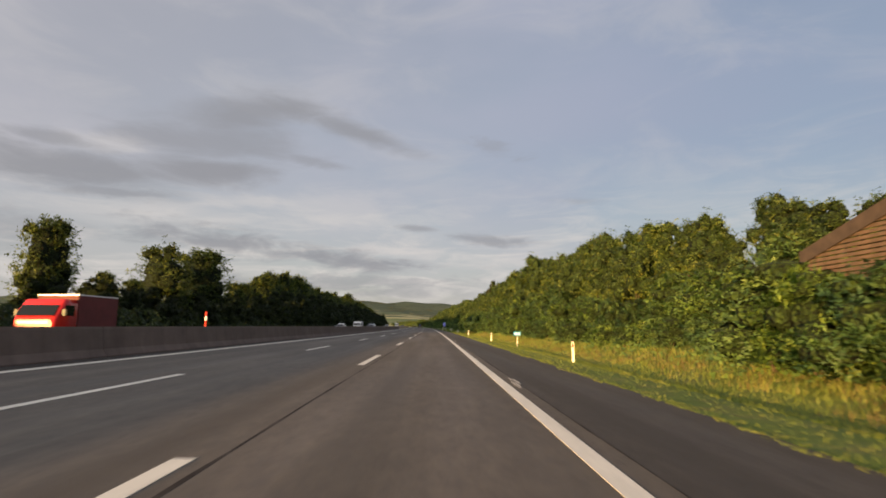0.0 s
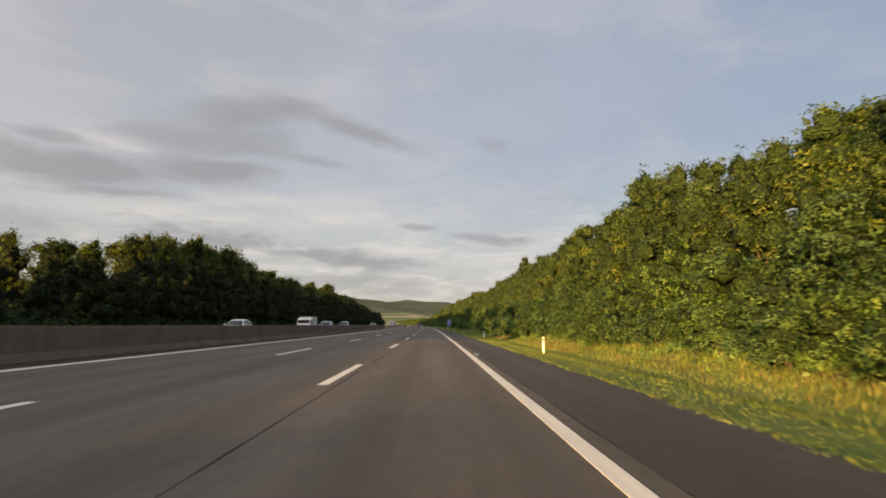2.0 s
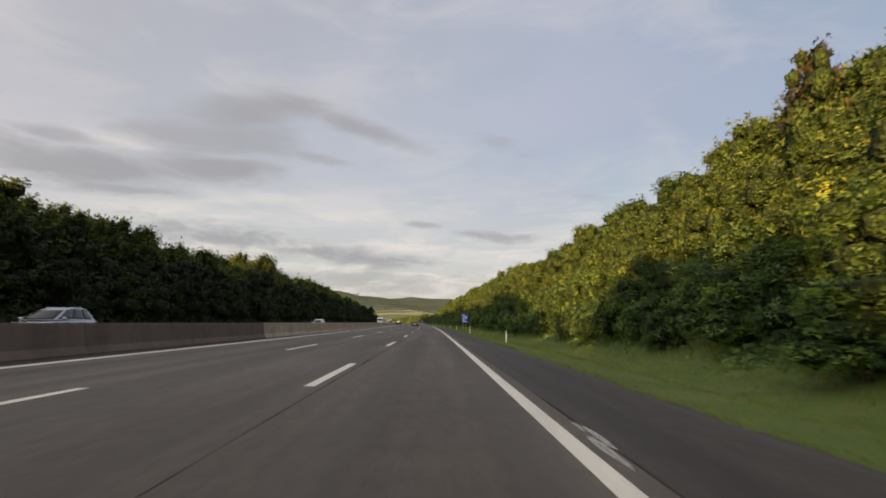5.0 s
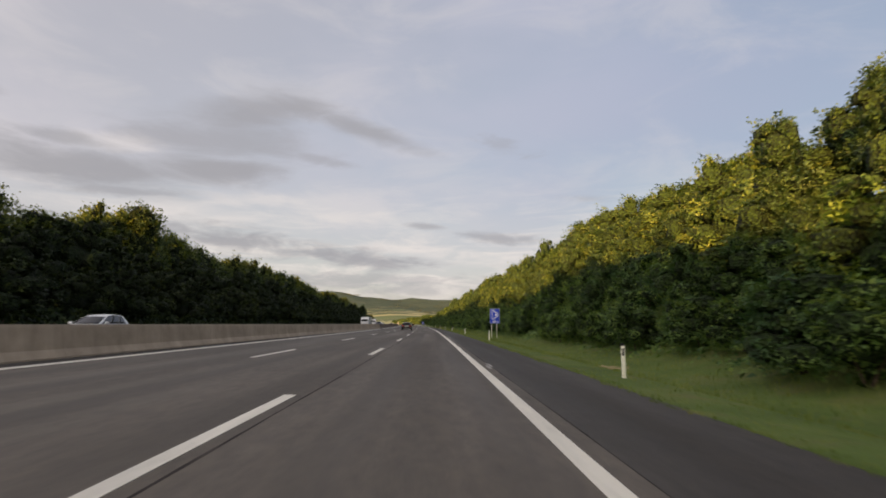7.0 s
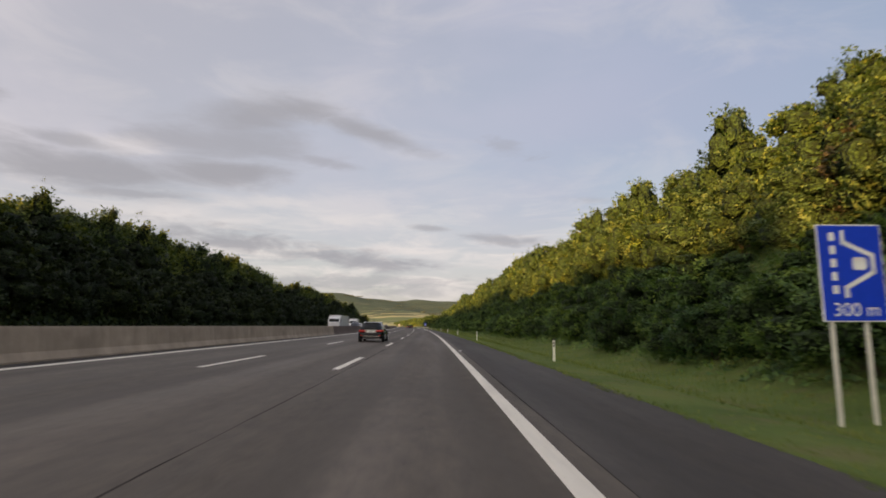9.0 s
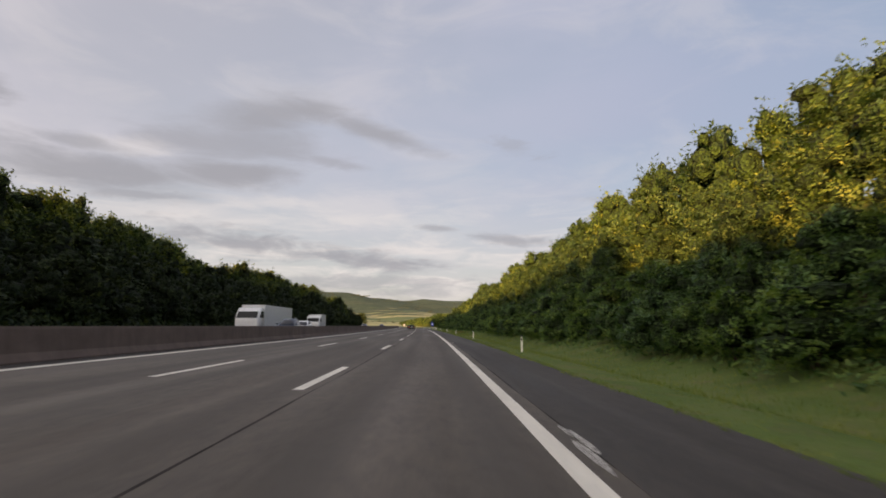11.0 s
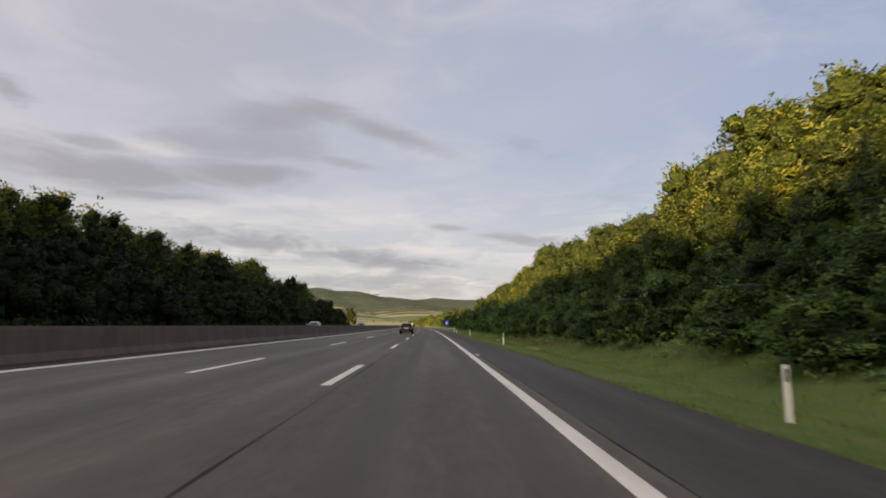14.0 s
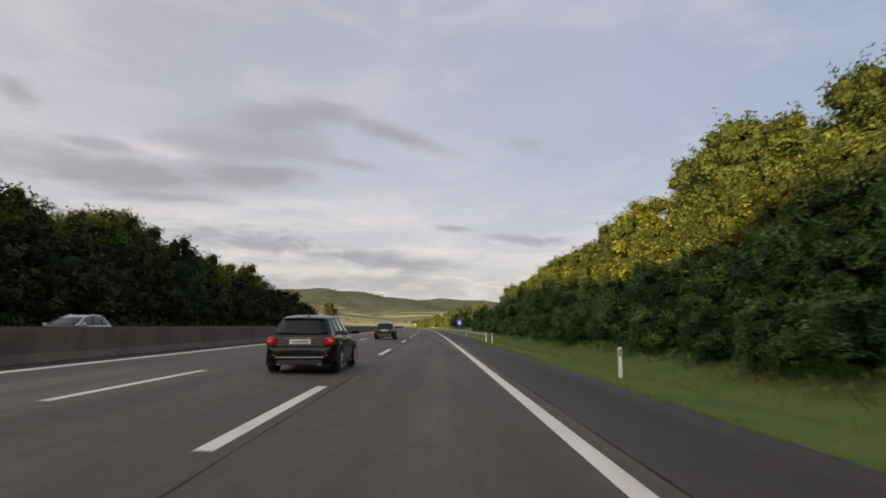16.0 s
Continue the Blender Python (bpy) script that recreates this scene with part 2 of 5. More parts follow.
def mat_leaf(name, dark, mid, light, thin=0.35, gloss=0.32):
    m, n, l, b = material(name, 0.54, 0.0, gloss)
    geo = n.new("ShaderNodeNewGeometry")
    info = n.new("ShaderNodeObjectInfo")
    # leaf to leaf, and spray to spray
    spray = ramp(n, l, tex(n, l, 1.5, 3, 0.6), [(0.36, (0, 0, 0)), (0.65, (1, 1, 1))])
    mix = mixc(n, l, 0.84, geo.outputs["Random Per Island"], spray)
    c = ramp(n, l, mix, [(0.12, dark), (0.5, mid), (0.88, light)])
    tint = ramp(n, l, info.outputs["Random"], [(0.0, (0.50, 0.64, 0.66)), (0.3, (0.84, 0.92, 0.9)), (0.7, (1.05, 1.08, 0.85)), (1.0, (1.30, 1.30, 0.78))])
    c = mixc(n, l, 1.0, c, tint, "MULTIPLY")
    l.new(c, b.inputs["Base Color"])
    tr = n.new("ShaderNodeBsdfTranslucent")
    l.new(mixc(n, l, 1.0, c, (1.25, 1.2, 0.6), "MULTIPLY"), tr.inputs[0])
    mx = n.new("ShaderNodeMixShader")
    mx.inputs[0].default_value = thin
    o = n["Material Output"]
    l.new(b.outputs[0], mx.inputs[1])
    l.new(tr.outputs[0], mx.inputs[2])
    l.new(mx.outputs[0], o.inputs[0])
    return m


def mat_ground():
    """Soil and short grass in patches."""
    m, n, l, b = material("ground_grass", 0.95, 0.0, 0.15)
    f = tex(n, l, 0.35, 6, 0.6)
    g = tex(n, l, 6.0, 5, 0.65)
    c = ramp(n, l, f, [(0.3, (0.066, 0.112, 0.028)), (0.5, (0.100, 0.152, 0.038)), (0.7, (0.150, 0.176, 0.056))])
    c = mixc(n, l, ramp(n, l, g, [(0.35, (0, 0, 0)), (0.75, (0.6, 0.6, 0.6))]), c, (0.085, 0.095, 0.03))
    w = tex(n, l, 0.9, 4, 0.6, shift=(7, 3, 0))
    c = mixc(n, l, ramp(n, l, w, [(0.52, (0, 0, 0)), (0.68, (0.55, 0.55, 0.55))]), c, (0.150, 0.135, 0.062))
    l.new(c, b.inputs["Base Color"])
    bump(n, l, b, g, 0.6, 0.08)
    return m


ASPHALT = mat_asphalt("asphalt_lanes", (0.098, 0.085, 0.072), (0.118, 0.098, 0.078))
ASPHALT_INNER = mat_asphalt("asphalt_inner_lanes", (0.100, 0.089, 0.077), (0.122, 0.103, 0.082))
ASPHALT_EDGE = mat_asphalt("asphalt_shoulder", (0.052, 0.046, 0.041), (0.062, 0.054, 0.046))
SEAL = mat_plain("bitumen_seal", (0.036, 0.031, 0.028), 0.95, 0, 0.7, 1.2, 0, 0.15)
PAINT = mat_paint("road_paint", (0.72, 0.68, 0.59))
CONCRETE = mat_concrete("barrier_concrete_dark", (0.145, 0.108, 0.090))
CONCRETE_PALE = mat_concrete("barrier_concrete_pale", (0.39, 0.312, 0.230))
GROUND = mat_ground()
LEAF_BUSH = mat_leaf("bush_leaves", (0.046, 0.090, 0.040), (0.108, 0.184, 0.062), (0.188, 0.256, 0.074), 0.34)
# yellower than the bushes: the low sun's gold is put into the colour
LEAF_TALL = mat_leaf("sun_gold_shrub_leaves", (0.056, 0.098, 0.040), (0.128, 0.178, 0.056), (0.222, 0.244, 0.068), 0.34)
LEAF_TREE = mat_leaf("tree_leaves", (0.036, 0.056, 0.018), (0.080, 0.106, 0.029), (0.176, 0.190, 0.046), 0.36, 0.20)
# near-black leaves: the shade on the hedge's road side is in the colour
LEAF_HEDGE_SHADE = mat_leaf("shaded_hedge_leaves", (0.011, 0.019, 0.008), (0.023, 0.035, 0.011), (0.048, 0.058, 0.014), 0.14, 0.12)
LEAF_RUST = mat_leaf("rust_leaves", (0.040, 0.036, 0.022), (0.064, 0.052, 0.032), (0.090, 0.066, 0.042), 0.25)


def mat_shaded_hull(name, k):
    """The deeper leaves of a crown: leaf-size cells, dark to mid green from painted shade."""
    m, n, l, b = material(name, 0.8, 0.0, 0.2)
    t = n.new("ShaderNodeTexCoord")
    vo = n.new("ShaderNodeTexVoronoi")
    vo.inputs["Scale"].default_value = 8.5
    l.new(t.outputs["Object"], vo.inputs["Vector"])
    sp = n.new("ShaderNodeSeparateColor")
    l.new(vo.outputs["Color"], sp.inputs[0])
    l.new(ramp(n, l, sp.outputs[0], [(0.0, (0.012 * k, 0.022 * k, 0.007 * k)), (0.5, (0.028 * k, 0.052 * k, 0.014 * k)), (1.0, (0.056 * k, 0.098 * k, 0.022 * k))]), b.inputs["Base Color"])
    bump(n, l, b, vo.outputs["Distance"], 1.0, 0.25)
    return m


HULL_SHADE = mat_shaded_hull("shaded_shrub_hull", 0.85)
# darker copy: the far trees' shaded side is put into the colour
HULL_SHADE_TREE = mat_shaded_hull("shaded_tree_hull", 0.34)
BARK = mat_plain("bark", (0.085, 0.062, 0.042), 0.95, 0, 0.4, 9.0, 0.6)
DRY = mat_leaf("dry_grass_blades", (0.115, 0.078, 0.032), (0.190, 0.135, 0.052), (0.245, 0.195, 0.075), 0.3)
GRASS = mat_leaf("grass_blades", (0.094, 0.140, 0.038), (0.140, 0.182, 0.050), (0.210, 0.224, 0.074), 0.3)
POST_WHITE = mat_plain("post_plastic", (0.86, 0.84, 0.72), 0.5, 0, 0.08, 14)
POST_BLACK = mat_plain("black_plastic", (0.02, 0.02, 0.022), 0.5)
REFLECTOR = mat_plain("red_reflector", (0.55, 0.05, 0.03), 0.25)
ZINC = mat_plain("galvanised_steel", (0.45, 0.46, 0.46), 0.45, 0.9, 0.2, 5)
BLUE = mat_plain("sign_blue", (0.010, 0.058, 0.62), 0.35, 0, 0.06, 3)
KM_BLUE = mat_plain("kilometre_blue", (0.02, 0.24, 0.50), 0.35, 0, 0.06, 3)
PALE_POST = mat_plain("pale_grey_post", (0.66, 0.64, 0.55), 0.55, 0, 0.1, 5)
WHITE = mat_plain("sign_white", (0.88, 0.88, 0.84), 0.4, 0, 0.05, 3)


# ---- building helpers ----
def mesh_of(name, verts, faces, mat, uv=None, smooth=False):
    me = bpy.data.meshes.new(name)
    me.from_pydata([tuple(map(float, v)) for v in verts], [], [tuple(int(i) for i in f) for f in faces])
    for m in (mat if isinstance(mat, (list, tuple)) else [mat]):
        me.materials.append(m)
    if uv is not None:
        layer = me.uv_layers.new(name="UVMap")
        idx = np.empty(len(me.loops), dtype=np.int32)
        me.loops.foreach_get("vertex_index", idx)
        layer.data.foreach_set("uv", np.asarray(uv, dtype=np.float32)[idx].ravel())
    if smooth:
        me.polygons.foreach_set("use_smooth", [True] * len(me.polygons))
    me.update()
    return me


def part(name, data, mat, parent, label=""):
    """Links a bmesh or a mesh as one mesh object under a thing or part (or at top level)."""
    if isinstance(data, bmesh.types.BMesh):
        me = bpy.data.meshes.new(name)
        data.to_mesh(me)
        data.free()
        for m in (mat if isinstance(mat, (list, tuple)) else [mat]):
            me.materials.append(m)
        data = me
    ob = new(name, data)
    if parent is not None:
        ob.parent = parent
    if label:
        tagged(ob, label)
    return ob


def box(bm, x0, x1, y0, y1, z0, z1, bevel=0.0):
    m = Matrix.Translation(((x0 + x1) / 2, (y0 + y1) / 2, (z0 + z1) / 2)) @ Matrix.Diagonal((x1 - x0, y1 - y0, z1 - z0, 1))
    r = bmesh.ops.create_cube(bm, size=1, matrix=m)
    if bevel:
        edges = list({e for v in r["verts"] for e in v.link_edges})
        bmesh.ops.bevel(bm, geom=edges, offset=bevel, segments=2, affect="EDGES")
    return bm


def boxed(*a, **k):
    return box(bmesh.new(), *a, **k)


def cyl(bm, r0, r1, depth, m, seg=12):
    bmesh.ops.create_cone(bm, cap_ends=True, segments=seg, radius1=r0, radius2=r1, depth=depth, matrix=m)
    return bm


def strip(name, s0, s1, step, us, zs, mat):
    """A long band along the road: cross-section points (u, z) swept from s0 to s1. UV in metres (across, along)."""
    n = max(2, int(round((s1 - s0) / step)) + 1)
    ss = np.linspace(s0, s1, n)
    k = len(us)
    across = np.concatenate([[0], np.cumsum(np.hypot(np.diff(us), np.diff(zs)))])
    verts, uv = [], []
    for s in ss:
        for j in range(k):
            x, y = on_road(s, us[j])
            verts.append((x, y, zs[j]))
            uv.append((across[j] + us[0], s))
    faces = [(i * k + j, i * k + j + 1, (i + 1) * k + j + 1, (i + 1) * k + j) for i in range(n - 1) for j in range(k - 1)]
    return mesh_of(name, verts, faces, mat, uv)


def slab(name, s0, s1, step, u0, u1, top, mat, thick=0.02):
    """A thin flat slab along the road lying on its crossfall, `top` above it."""
    z0, z1 = road_z(u0) + top, road_z(u1) + top
    return strip(name, s0, s1, step, [u0, u0, u1, u1], [z0 - thick, z0, z1, z1 - thick], mat)


# ---- ground: one sheet from horizon to horizon ----
U_BAR0, U_BAR1 = -12.55, -11.95     # concrete barrier
U_SPLIT = -5.45                      # split between two asphalt tones, set along the barrier's shade edge
U_EDGE = 2.60                       # the asphalt's right edge
U_OPP = -26.5                       # far edge of the opposite carriageway


def bump01(v, a, b):
    w = np.clip((v - a) / (b - a), 0, 1)
    return w * w * (3 - 2 * w)


def bank_height(s):
    """Height of the right-hand cutting's top over the road."""
    return 8.0 * (0.60 + 0.40 * bump01(s, 0, 120)) * (1 - 0.85 * bump01(s, 560, 700)) * (0.5 + 0.5 * bump01(s, -60, 0))


def ground_z(s, u):
    """Height of the bare ground."""
    hb = bank_height(s)
    right = np.interp(u, [2.0, 2.65, 3.8, 4.6, 5.2, 5.9, 6.9, 8.2, 9.5], [-0.20, -0.10, -0.17, -0.25, -0.42, -0.56, -0.58, -0.40, -0.08])
    rise = hb * bump01(u, 8.5, 22.0)
    left = np.interp(u, [-70, -47, -40, -34, -29.5, -27, -26.0, -12], [4.2, 3.6, 2.6, 1.5, 0.45, 0.20, 0.20, 0.05])
    left = np.where(s > 640, left + (0.2 - left) * bump01(s, 640, 760), left)
    base = np.where(u > -5, right + rise, left)
    wide = bump01(abs(u), 90, 500)
    far = bump01(s, 900, 2600) * -6.0
    return base * (1 - 0.6 * wide) + far


us = np.array([-4200, -2500, -1500, -900, -500, -260, -140, -90, -60, -50, -44, -40, -36, -33, -31, -29.5, -28, -27, -26, -19, -12, -5, 0, 2.0, 2.65, 3.2,
               3.8, 4.2, 4.6, 4.9, 5.2, 5.5, 5.9, 6.4, 7.2, 8.1, 9, 10.5, 12, 13.5, 15, 16.5, 18, 19.5, 21, 26, 34, 50, 90, 140, 260, 500, 900, 1500, 2500, 4200])
ss = np.concatenate([[-3000, -1500, -800, -400, -200, -100, -60], np.arange(-40, 760, 8.0), [800, 860, 950, 1100, 1300, 1600, 2000, 2600, 3300, 4500]])
SS, UU = np.meshgrid(ss, us, indexing="ij")
gx, gy = on_road(np.clip(SS, -400, 5900), UU)
gy = gy + np.where(SS < -400, SS + 400, 0)
gz = ground_z(SS, UU)
k = len(us)
ground = new("ground", mesh_of("ground", np.stack([gx.ravel(), gy.ravel(), gz.ravel()], 1),
             [(i * k + j, i * k + j + 1, (i + 1) * k + j + 1, (i + 1) * k + j) for i in range(len(ss) - 1) for j in range(k - 1)], GROUND, smooth=True))
tagged(ground, "grassy ground with cuttings on both sides of the motorway", "ground", kind="structure")

# ---- carriageways, markings ----
S0, S1 = -120.0, 1500.0
road = new("road", strip("road", S0, S1, 10, [U_SPLIT, -3.55, 0.37, 0.37], [road_z(U_SPLIT), road_z(-3.55), road_z(0.37), -0.2], ASPHALT))
tagged(road, "worn brownish asphalt motorway lane with tyre tracks", "road", kind="structure")
road_inner = new("road_inner_lanes", strip("road_inner_lanes", S0, S1, 10, [-12.2, -12.2, U_SPLIT], [-0.1, road_z(-12.2), road_z(U_SPLIT)], ASPHALT_INNER))
tagged(road_inner, "worn grey asphalt of the two inner motorway lanes", "road", kind="structure")
shoulder = new("road_shoulder", slab("road_shoulder", S0, S1, 10, 0.37, U_EDGE, 0.0, ASPHALT_EDGE, 0.2))
tagged(shoulder, "narrow dark asphalt shoulder beside the edge line", "shoulder", kind="structure")
opposite = new("road_opposite", strip("road_opposite", S0, S1, 10, [U_OPP, U_OPP, -12.3, -12.3], [0.0, 0.28, 0.28, 0.0], ASPHALT))
tagged(opposite, "opposite asphalt carriageway behind the concrete barrier", "road", kind="structure")


def seam(name, u, w, s0, s1, seed):
    """A poured bitumen joint that wanders and swells along its way."""
    g = np.random.default_rng(seed)
    ss = np.arange(s0, s1, 0.8)
    wander = np.convolve(g.normal(size=len(ss) + 4), np.ones(5) / 5, mode="valid") * 0.016
    half = w * np.clip(1.0 + 0.8 * np.convolve(g.normal(size=len(ss) + 2), np.ones(3) / 3, mode="valid"), 0.25, 2.4)
    verts, faces = [], []
    for i, a in enumerate(ss):
        for uu, dz in ((u + wander[i] - half[i], -0.02), (u + wander[i] - half[i], 0.0015), (u + wander[i] + half[i], 0.0015), (u + wander[i] + half[i], -0.02)):
            x, y = on_road(a, uu)
            verts.append((x, y, road_z(uu) + dz))
        if i:
            faces += [(4 * i - 4 + j, 4 * i - 3 + j, 4 * i + 1 + j, 4 * i + j) for j in range(3)]
    return tagged(new(name, mesh_of(name, verts, faces, SEAL)), "black bitumen joint between two asphalt strips", "joint", kind="structure")


seam("seam_1", -3.55, 0.016, -20.0, 640.0, 1)
seam("seam_2", 0.37, 0.013, -20.0, 640.0, 2)
line_r = new("edge_line", slab("edge_line", S0, S1, 10, -0.13, 0.10, 0.005, PAINT))
tagged(line_r, "broad solid white edge line on asphalt", "road marking", kind="structure")
line_l = new("edge_line", slab("edge_line", S0, S1, 10, -11.28, -10.98, 0.006, PAINT))
tagged(line_l, "solid white line beside the median barrier", "road marking", kind="structure")
DASH0 = 4.96 - 6.0
for u, s_first, wd in ((-3.84, DASH0 + 0.3, 0.10), (-7.42, 7.0, 0.085)):
    for i in range(-3, 62):
        a = s_first + 18.0 * i + 0.2
        if u < -5:
            a += float(np.interp(a, [0, 150, 270, 320, 420, 490], [0, 3.4, 9.6, 12.0, 12.2, 13.5]))
        tagged(new("lane_dash", slab("lane_dash", a, a + 5.8, 2.9, u - wd, u + wd, 0.005, PAINT)), "white lane dash painted on asphalt", "road marking",
               group="lane dashes", kind="structure")

# ---- concrete median barrier in precast units ----
BAR_H = 1.0


def barrier_unit(length):
    """A stepped concrete barrier unit, lying along y from 0, its foot at z = 0."""
    prof = [(-0.30, 0.0), (-0.30, 0.08), (-0.17, 0.30), (-0.11, 0.92), (-0.09, BAR_H), (0.09, BAR_H), (0.11, 0.92), (0.17, 0.30), (0.30, 0.08), (0.30, 0.0)]
    k = len(prof)
    ys = (0.012, length - 0.012)
    acc = np.concatenate([[0], np.cumsum([math.dist(prof[i], prof[i + 1]) for i in range(k - 1)])])
    verts = [(x, y, z) for y in ys for x, z in prof]
    uv = [(y, a) for y in ys for a in acc]
    faces = [(j, j + 1, k + j + 1, k + j) for j in range(k - 1)] + [tuple(range(k - 1, -1, -1)), tuple(range(k, 2 * k))]
    return mesh_of("barrier_unit", verts, faces, CONCRETE, uv)


def random_uv(me, rng):
    """A copy of a mesh whose texture starts elsewhere."""
    m2 = me.copy()
    a = np.empty(len(m2.loops) * 2, dtype=np.float32)
    m2.uv_layers[0].data.foreach_get("uv", a)
    a[0::2] += rng.uniform(0, 300)
    m2.uv_layers[0].data.foreach_set("uv", a)
    return m2


rng = random.Random(5)
UNIT = 6.0
_unit = barrier_unit(UNIT)
_variants = [random_uv(_unit, rng) for _ in range(12)]
_pale = [m.copy() for m in _variants]
for m in _pale:
    m.materials[0] = CONCRETE_PALE
barrier = new("median_barrier")
tagged(barrier, "grey stained concrete median barrier in long precast units", "barrier", kind="structure")
for i in range(-10, 190):
    ob = part("barrier_unit", (_pale if 31 <= i < 56 else _variants)[rng.randrange(12)], None, barrier)
    ob.matrix_basis = at(i * UNIT, (U_BAR0 + U_BAR1) / 2, road_z(-12.2) - 0.03)
gutter = new("median_gutter", strip("median_gutter", S0, 1100, 10, [-11.96, -11.95, -11.42, -11.41], [0.2, road_z(-11.95) + 0.012, road_z(-11.42) + 0.006, 0.2], ASPHALT_EDGE))
tagged(gutter, "dark asphalt strip along the barrier's foot", "gutter", kind="structure")


# ---- leaves ----
def leaf_mesh(name, seed, lobes, leaves, size, leaf, per=15, hull_r=0.72, reach=1.0, gaps=-0.40, stray=0.26):
    """A crown: an inner mass, and leafy twigs that fan out in flat tiers over its uneven lobes (centre x, y, z, radius, height radius)."""
    g = np.random.default_rng(seed)
    L = np.array(lobes, dtype=float)
    w = L[:, 3] * (L[:, 3] + L[:, 4])
    rad = np.stack([L[:, 3], L[:, 3], L[:, 4]], 1)
    nt = leaves // per
    nc = nt * 5
    pick = g.choice(len(L), size=nc, p=w / w.sum())
    d = g.normal(size=(nc, 3)) + np.array([0, 0, 0.30])
    d /= np.linalg.norm(d, axis=1)[:, None]
    wob = 1 + 0.15 * np.sin(d[:, 0] * 7 + pick) * np.cos(d[:, 1] * 6 + d[:, 2] * 5 + pick)
    far = g.uniform(0.80, 1.08, size=nc) + np.where(g.uniform(size=nc) < 0.10, g.uniform(0.05, stray, size=nc), 0)
    c = L[pick, :3] + d * rad[pick] * (far * wob)[:, None]
    inside = np.zeros(nc, bool)
    for i in range(len(L)):
        inside |= (np.linalg.norm((c - L[i, :3]) / rad[i], axis=1) < 0.80) & (pick != i)
    # hollows between the tiers
    q = 0.62 / size * 0.15
    gap = np.sin(c[:, 0] * 2.3 * q + seed) * np.sin(c[:, 1] * 2.6 * q + 2 * seed) + 0.9 * np.sin(c[:, 2] * 5.2 * q + c[:, 0] * 1.1 + c[:, 1] * 0.9)
    keep = (~inside) & (c[:, 2] > 0.10) & ((d[:, 0] < 0.40) | (g.uniform(size=nc) < 0.3)) & (gap > gaps)
    c, d = c[keep][:nt], d[keep][:nt]
    n = len(c)
    up = np.array([0, 0, 1.0])
    run = d * np.array([1, 1, 0.55]) + g.normal(size=(n, 3)) * 0.38 + up * 0.22
    run /= np.linalg.norm(run, axis=1)[:, None]
    face = up * 0.75 + d * 0.75 + g.normal(size=(n, 3)) * 0.30
    side = np.cross(run, face)
    side /= np.linalg.norm(side, axis=1)[:, None]
    face = np.cross(side, run)
    ln = size * g.uniform(3.2, 6.4, size=n) * reach
    c, run, face, side, d = [np.repeat(v, per, 0) for v in (c, run, face, side, d)]
    ln = np.repeat(ln, per)[:, None]
    n = n * per
    t = g.uniform(size=(n, 1)) ** 0.8           # 0 at the tip
    hand = np.where(g.uniform(size=(n, 1)) < 0.5, -1.0, 1.0)
    spread = hand * g.uniform(0.05, 0.34, size=(n, 1)) * (0.35 + t)
    p = c + run * ln * (0.25 - t) + side * ln * spread + g.normal(size=(n, 3)) * size * 0.28
    p[:, 2] -= (np.abs(spread) * ln * 0.35)[:, 0]
    nrm = face + g.normal(size=(n, 3)) * 0.45
    nrm /= np.linalg.norm(nrm, axis=1)[:, None]
    a = run * 0.8 + side * hand * 0.75 + g.normal(size=(n, 3)) * 0.45
    a -= nrm * (a * nrm).sum(1)[:, None]
    a /= np.linalg.norm(a, axis=1)[:, None]
    b = np.cross(nrm, a)
    sz = size * g.uniform(0.6, 1.35, size=(n, 1))
    v = np.stack([p - a * sz * 0.5 - b * sz * 0.16, p + b * sz * 0.36 + nrm * sz * 0.10, p + a * sz * 0.62], 1).reshape(-1, 3)
    v[:, 2] = np.maximum(v[:, 2], 0.02)
    f = np.arange(n * 3).reshape(-1, 3)
    # each leaf's shading leans towards the roundness of its lobe
    lean = d + 0.60 * nrm + up * 0.10
    lean /= np.linalg.norm(lean, axis=1)[:, None]
    tri = v.reshape(-1, 3, 3)
    back = (np.cross(tri[:, 1] - tri[:, 0], tri[:, 2] - tri[:, 0]) * lean).sum(1) < 0
    f[back] = f[back][:, ::-1]
    # hull inside the lobes; its dark colour fills the gaps with shade
    hv, hf = [], []
    off = len(v)
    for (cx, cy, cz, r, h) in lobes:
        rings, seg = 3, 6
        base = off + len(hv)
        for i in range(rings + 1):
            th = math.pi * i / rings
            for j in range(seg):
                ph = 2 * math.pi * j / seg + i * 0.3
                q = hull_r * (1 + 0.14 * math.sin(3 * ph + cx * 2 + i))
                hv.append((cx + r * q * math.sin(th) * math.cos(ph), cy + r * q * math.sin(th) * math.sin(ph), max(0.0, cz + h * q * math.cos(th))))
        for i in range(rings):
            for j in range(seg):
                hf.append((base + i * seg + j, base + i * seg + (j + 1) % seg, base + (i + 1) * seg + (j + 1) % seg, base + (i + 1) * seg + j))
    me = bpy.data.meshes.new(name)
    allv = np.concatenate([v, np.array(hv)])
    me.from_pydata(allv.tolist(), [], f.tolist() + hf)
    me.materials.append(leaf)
    me.materials.append(HULL_SHADE_TREE if leaf in (LEAF_TREE, LEAF_HEDGE_SHADE) else HULL_SHADE)
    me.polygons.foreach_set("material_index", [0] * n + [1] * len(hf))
    me.update()
    own = np.zeros((n * 3 + 4 * len(hf), 3))
    own[:n * 3] = np.repeat(lean, 3, 0)
    me.polygons.foreach_set("use_smooth", [True] * len(me.polygons))
    me.normals_split_custom_set(own.tolist())
    return me


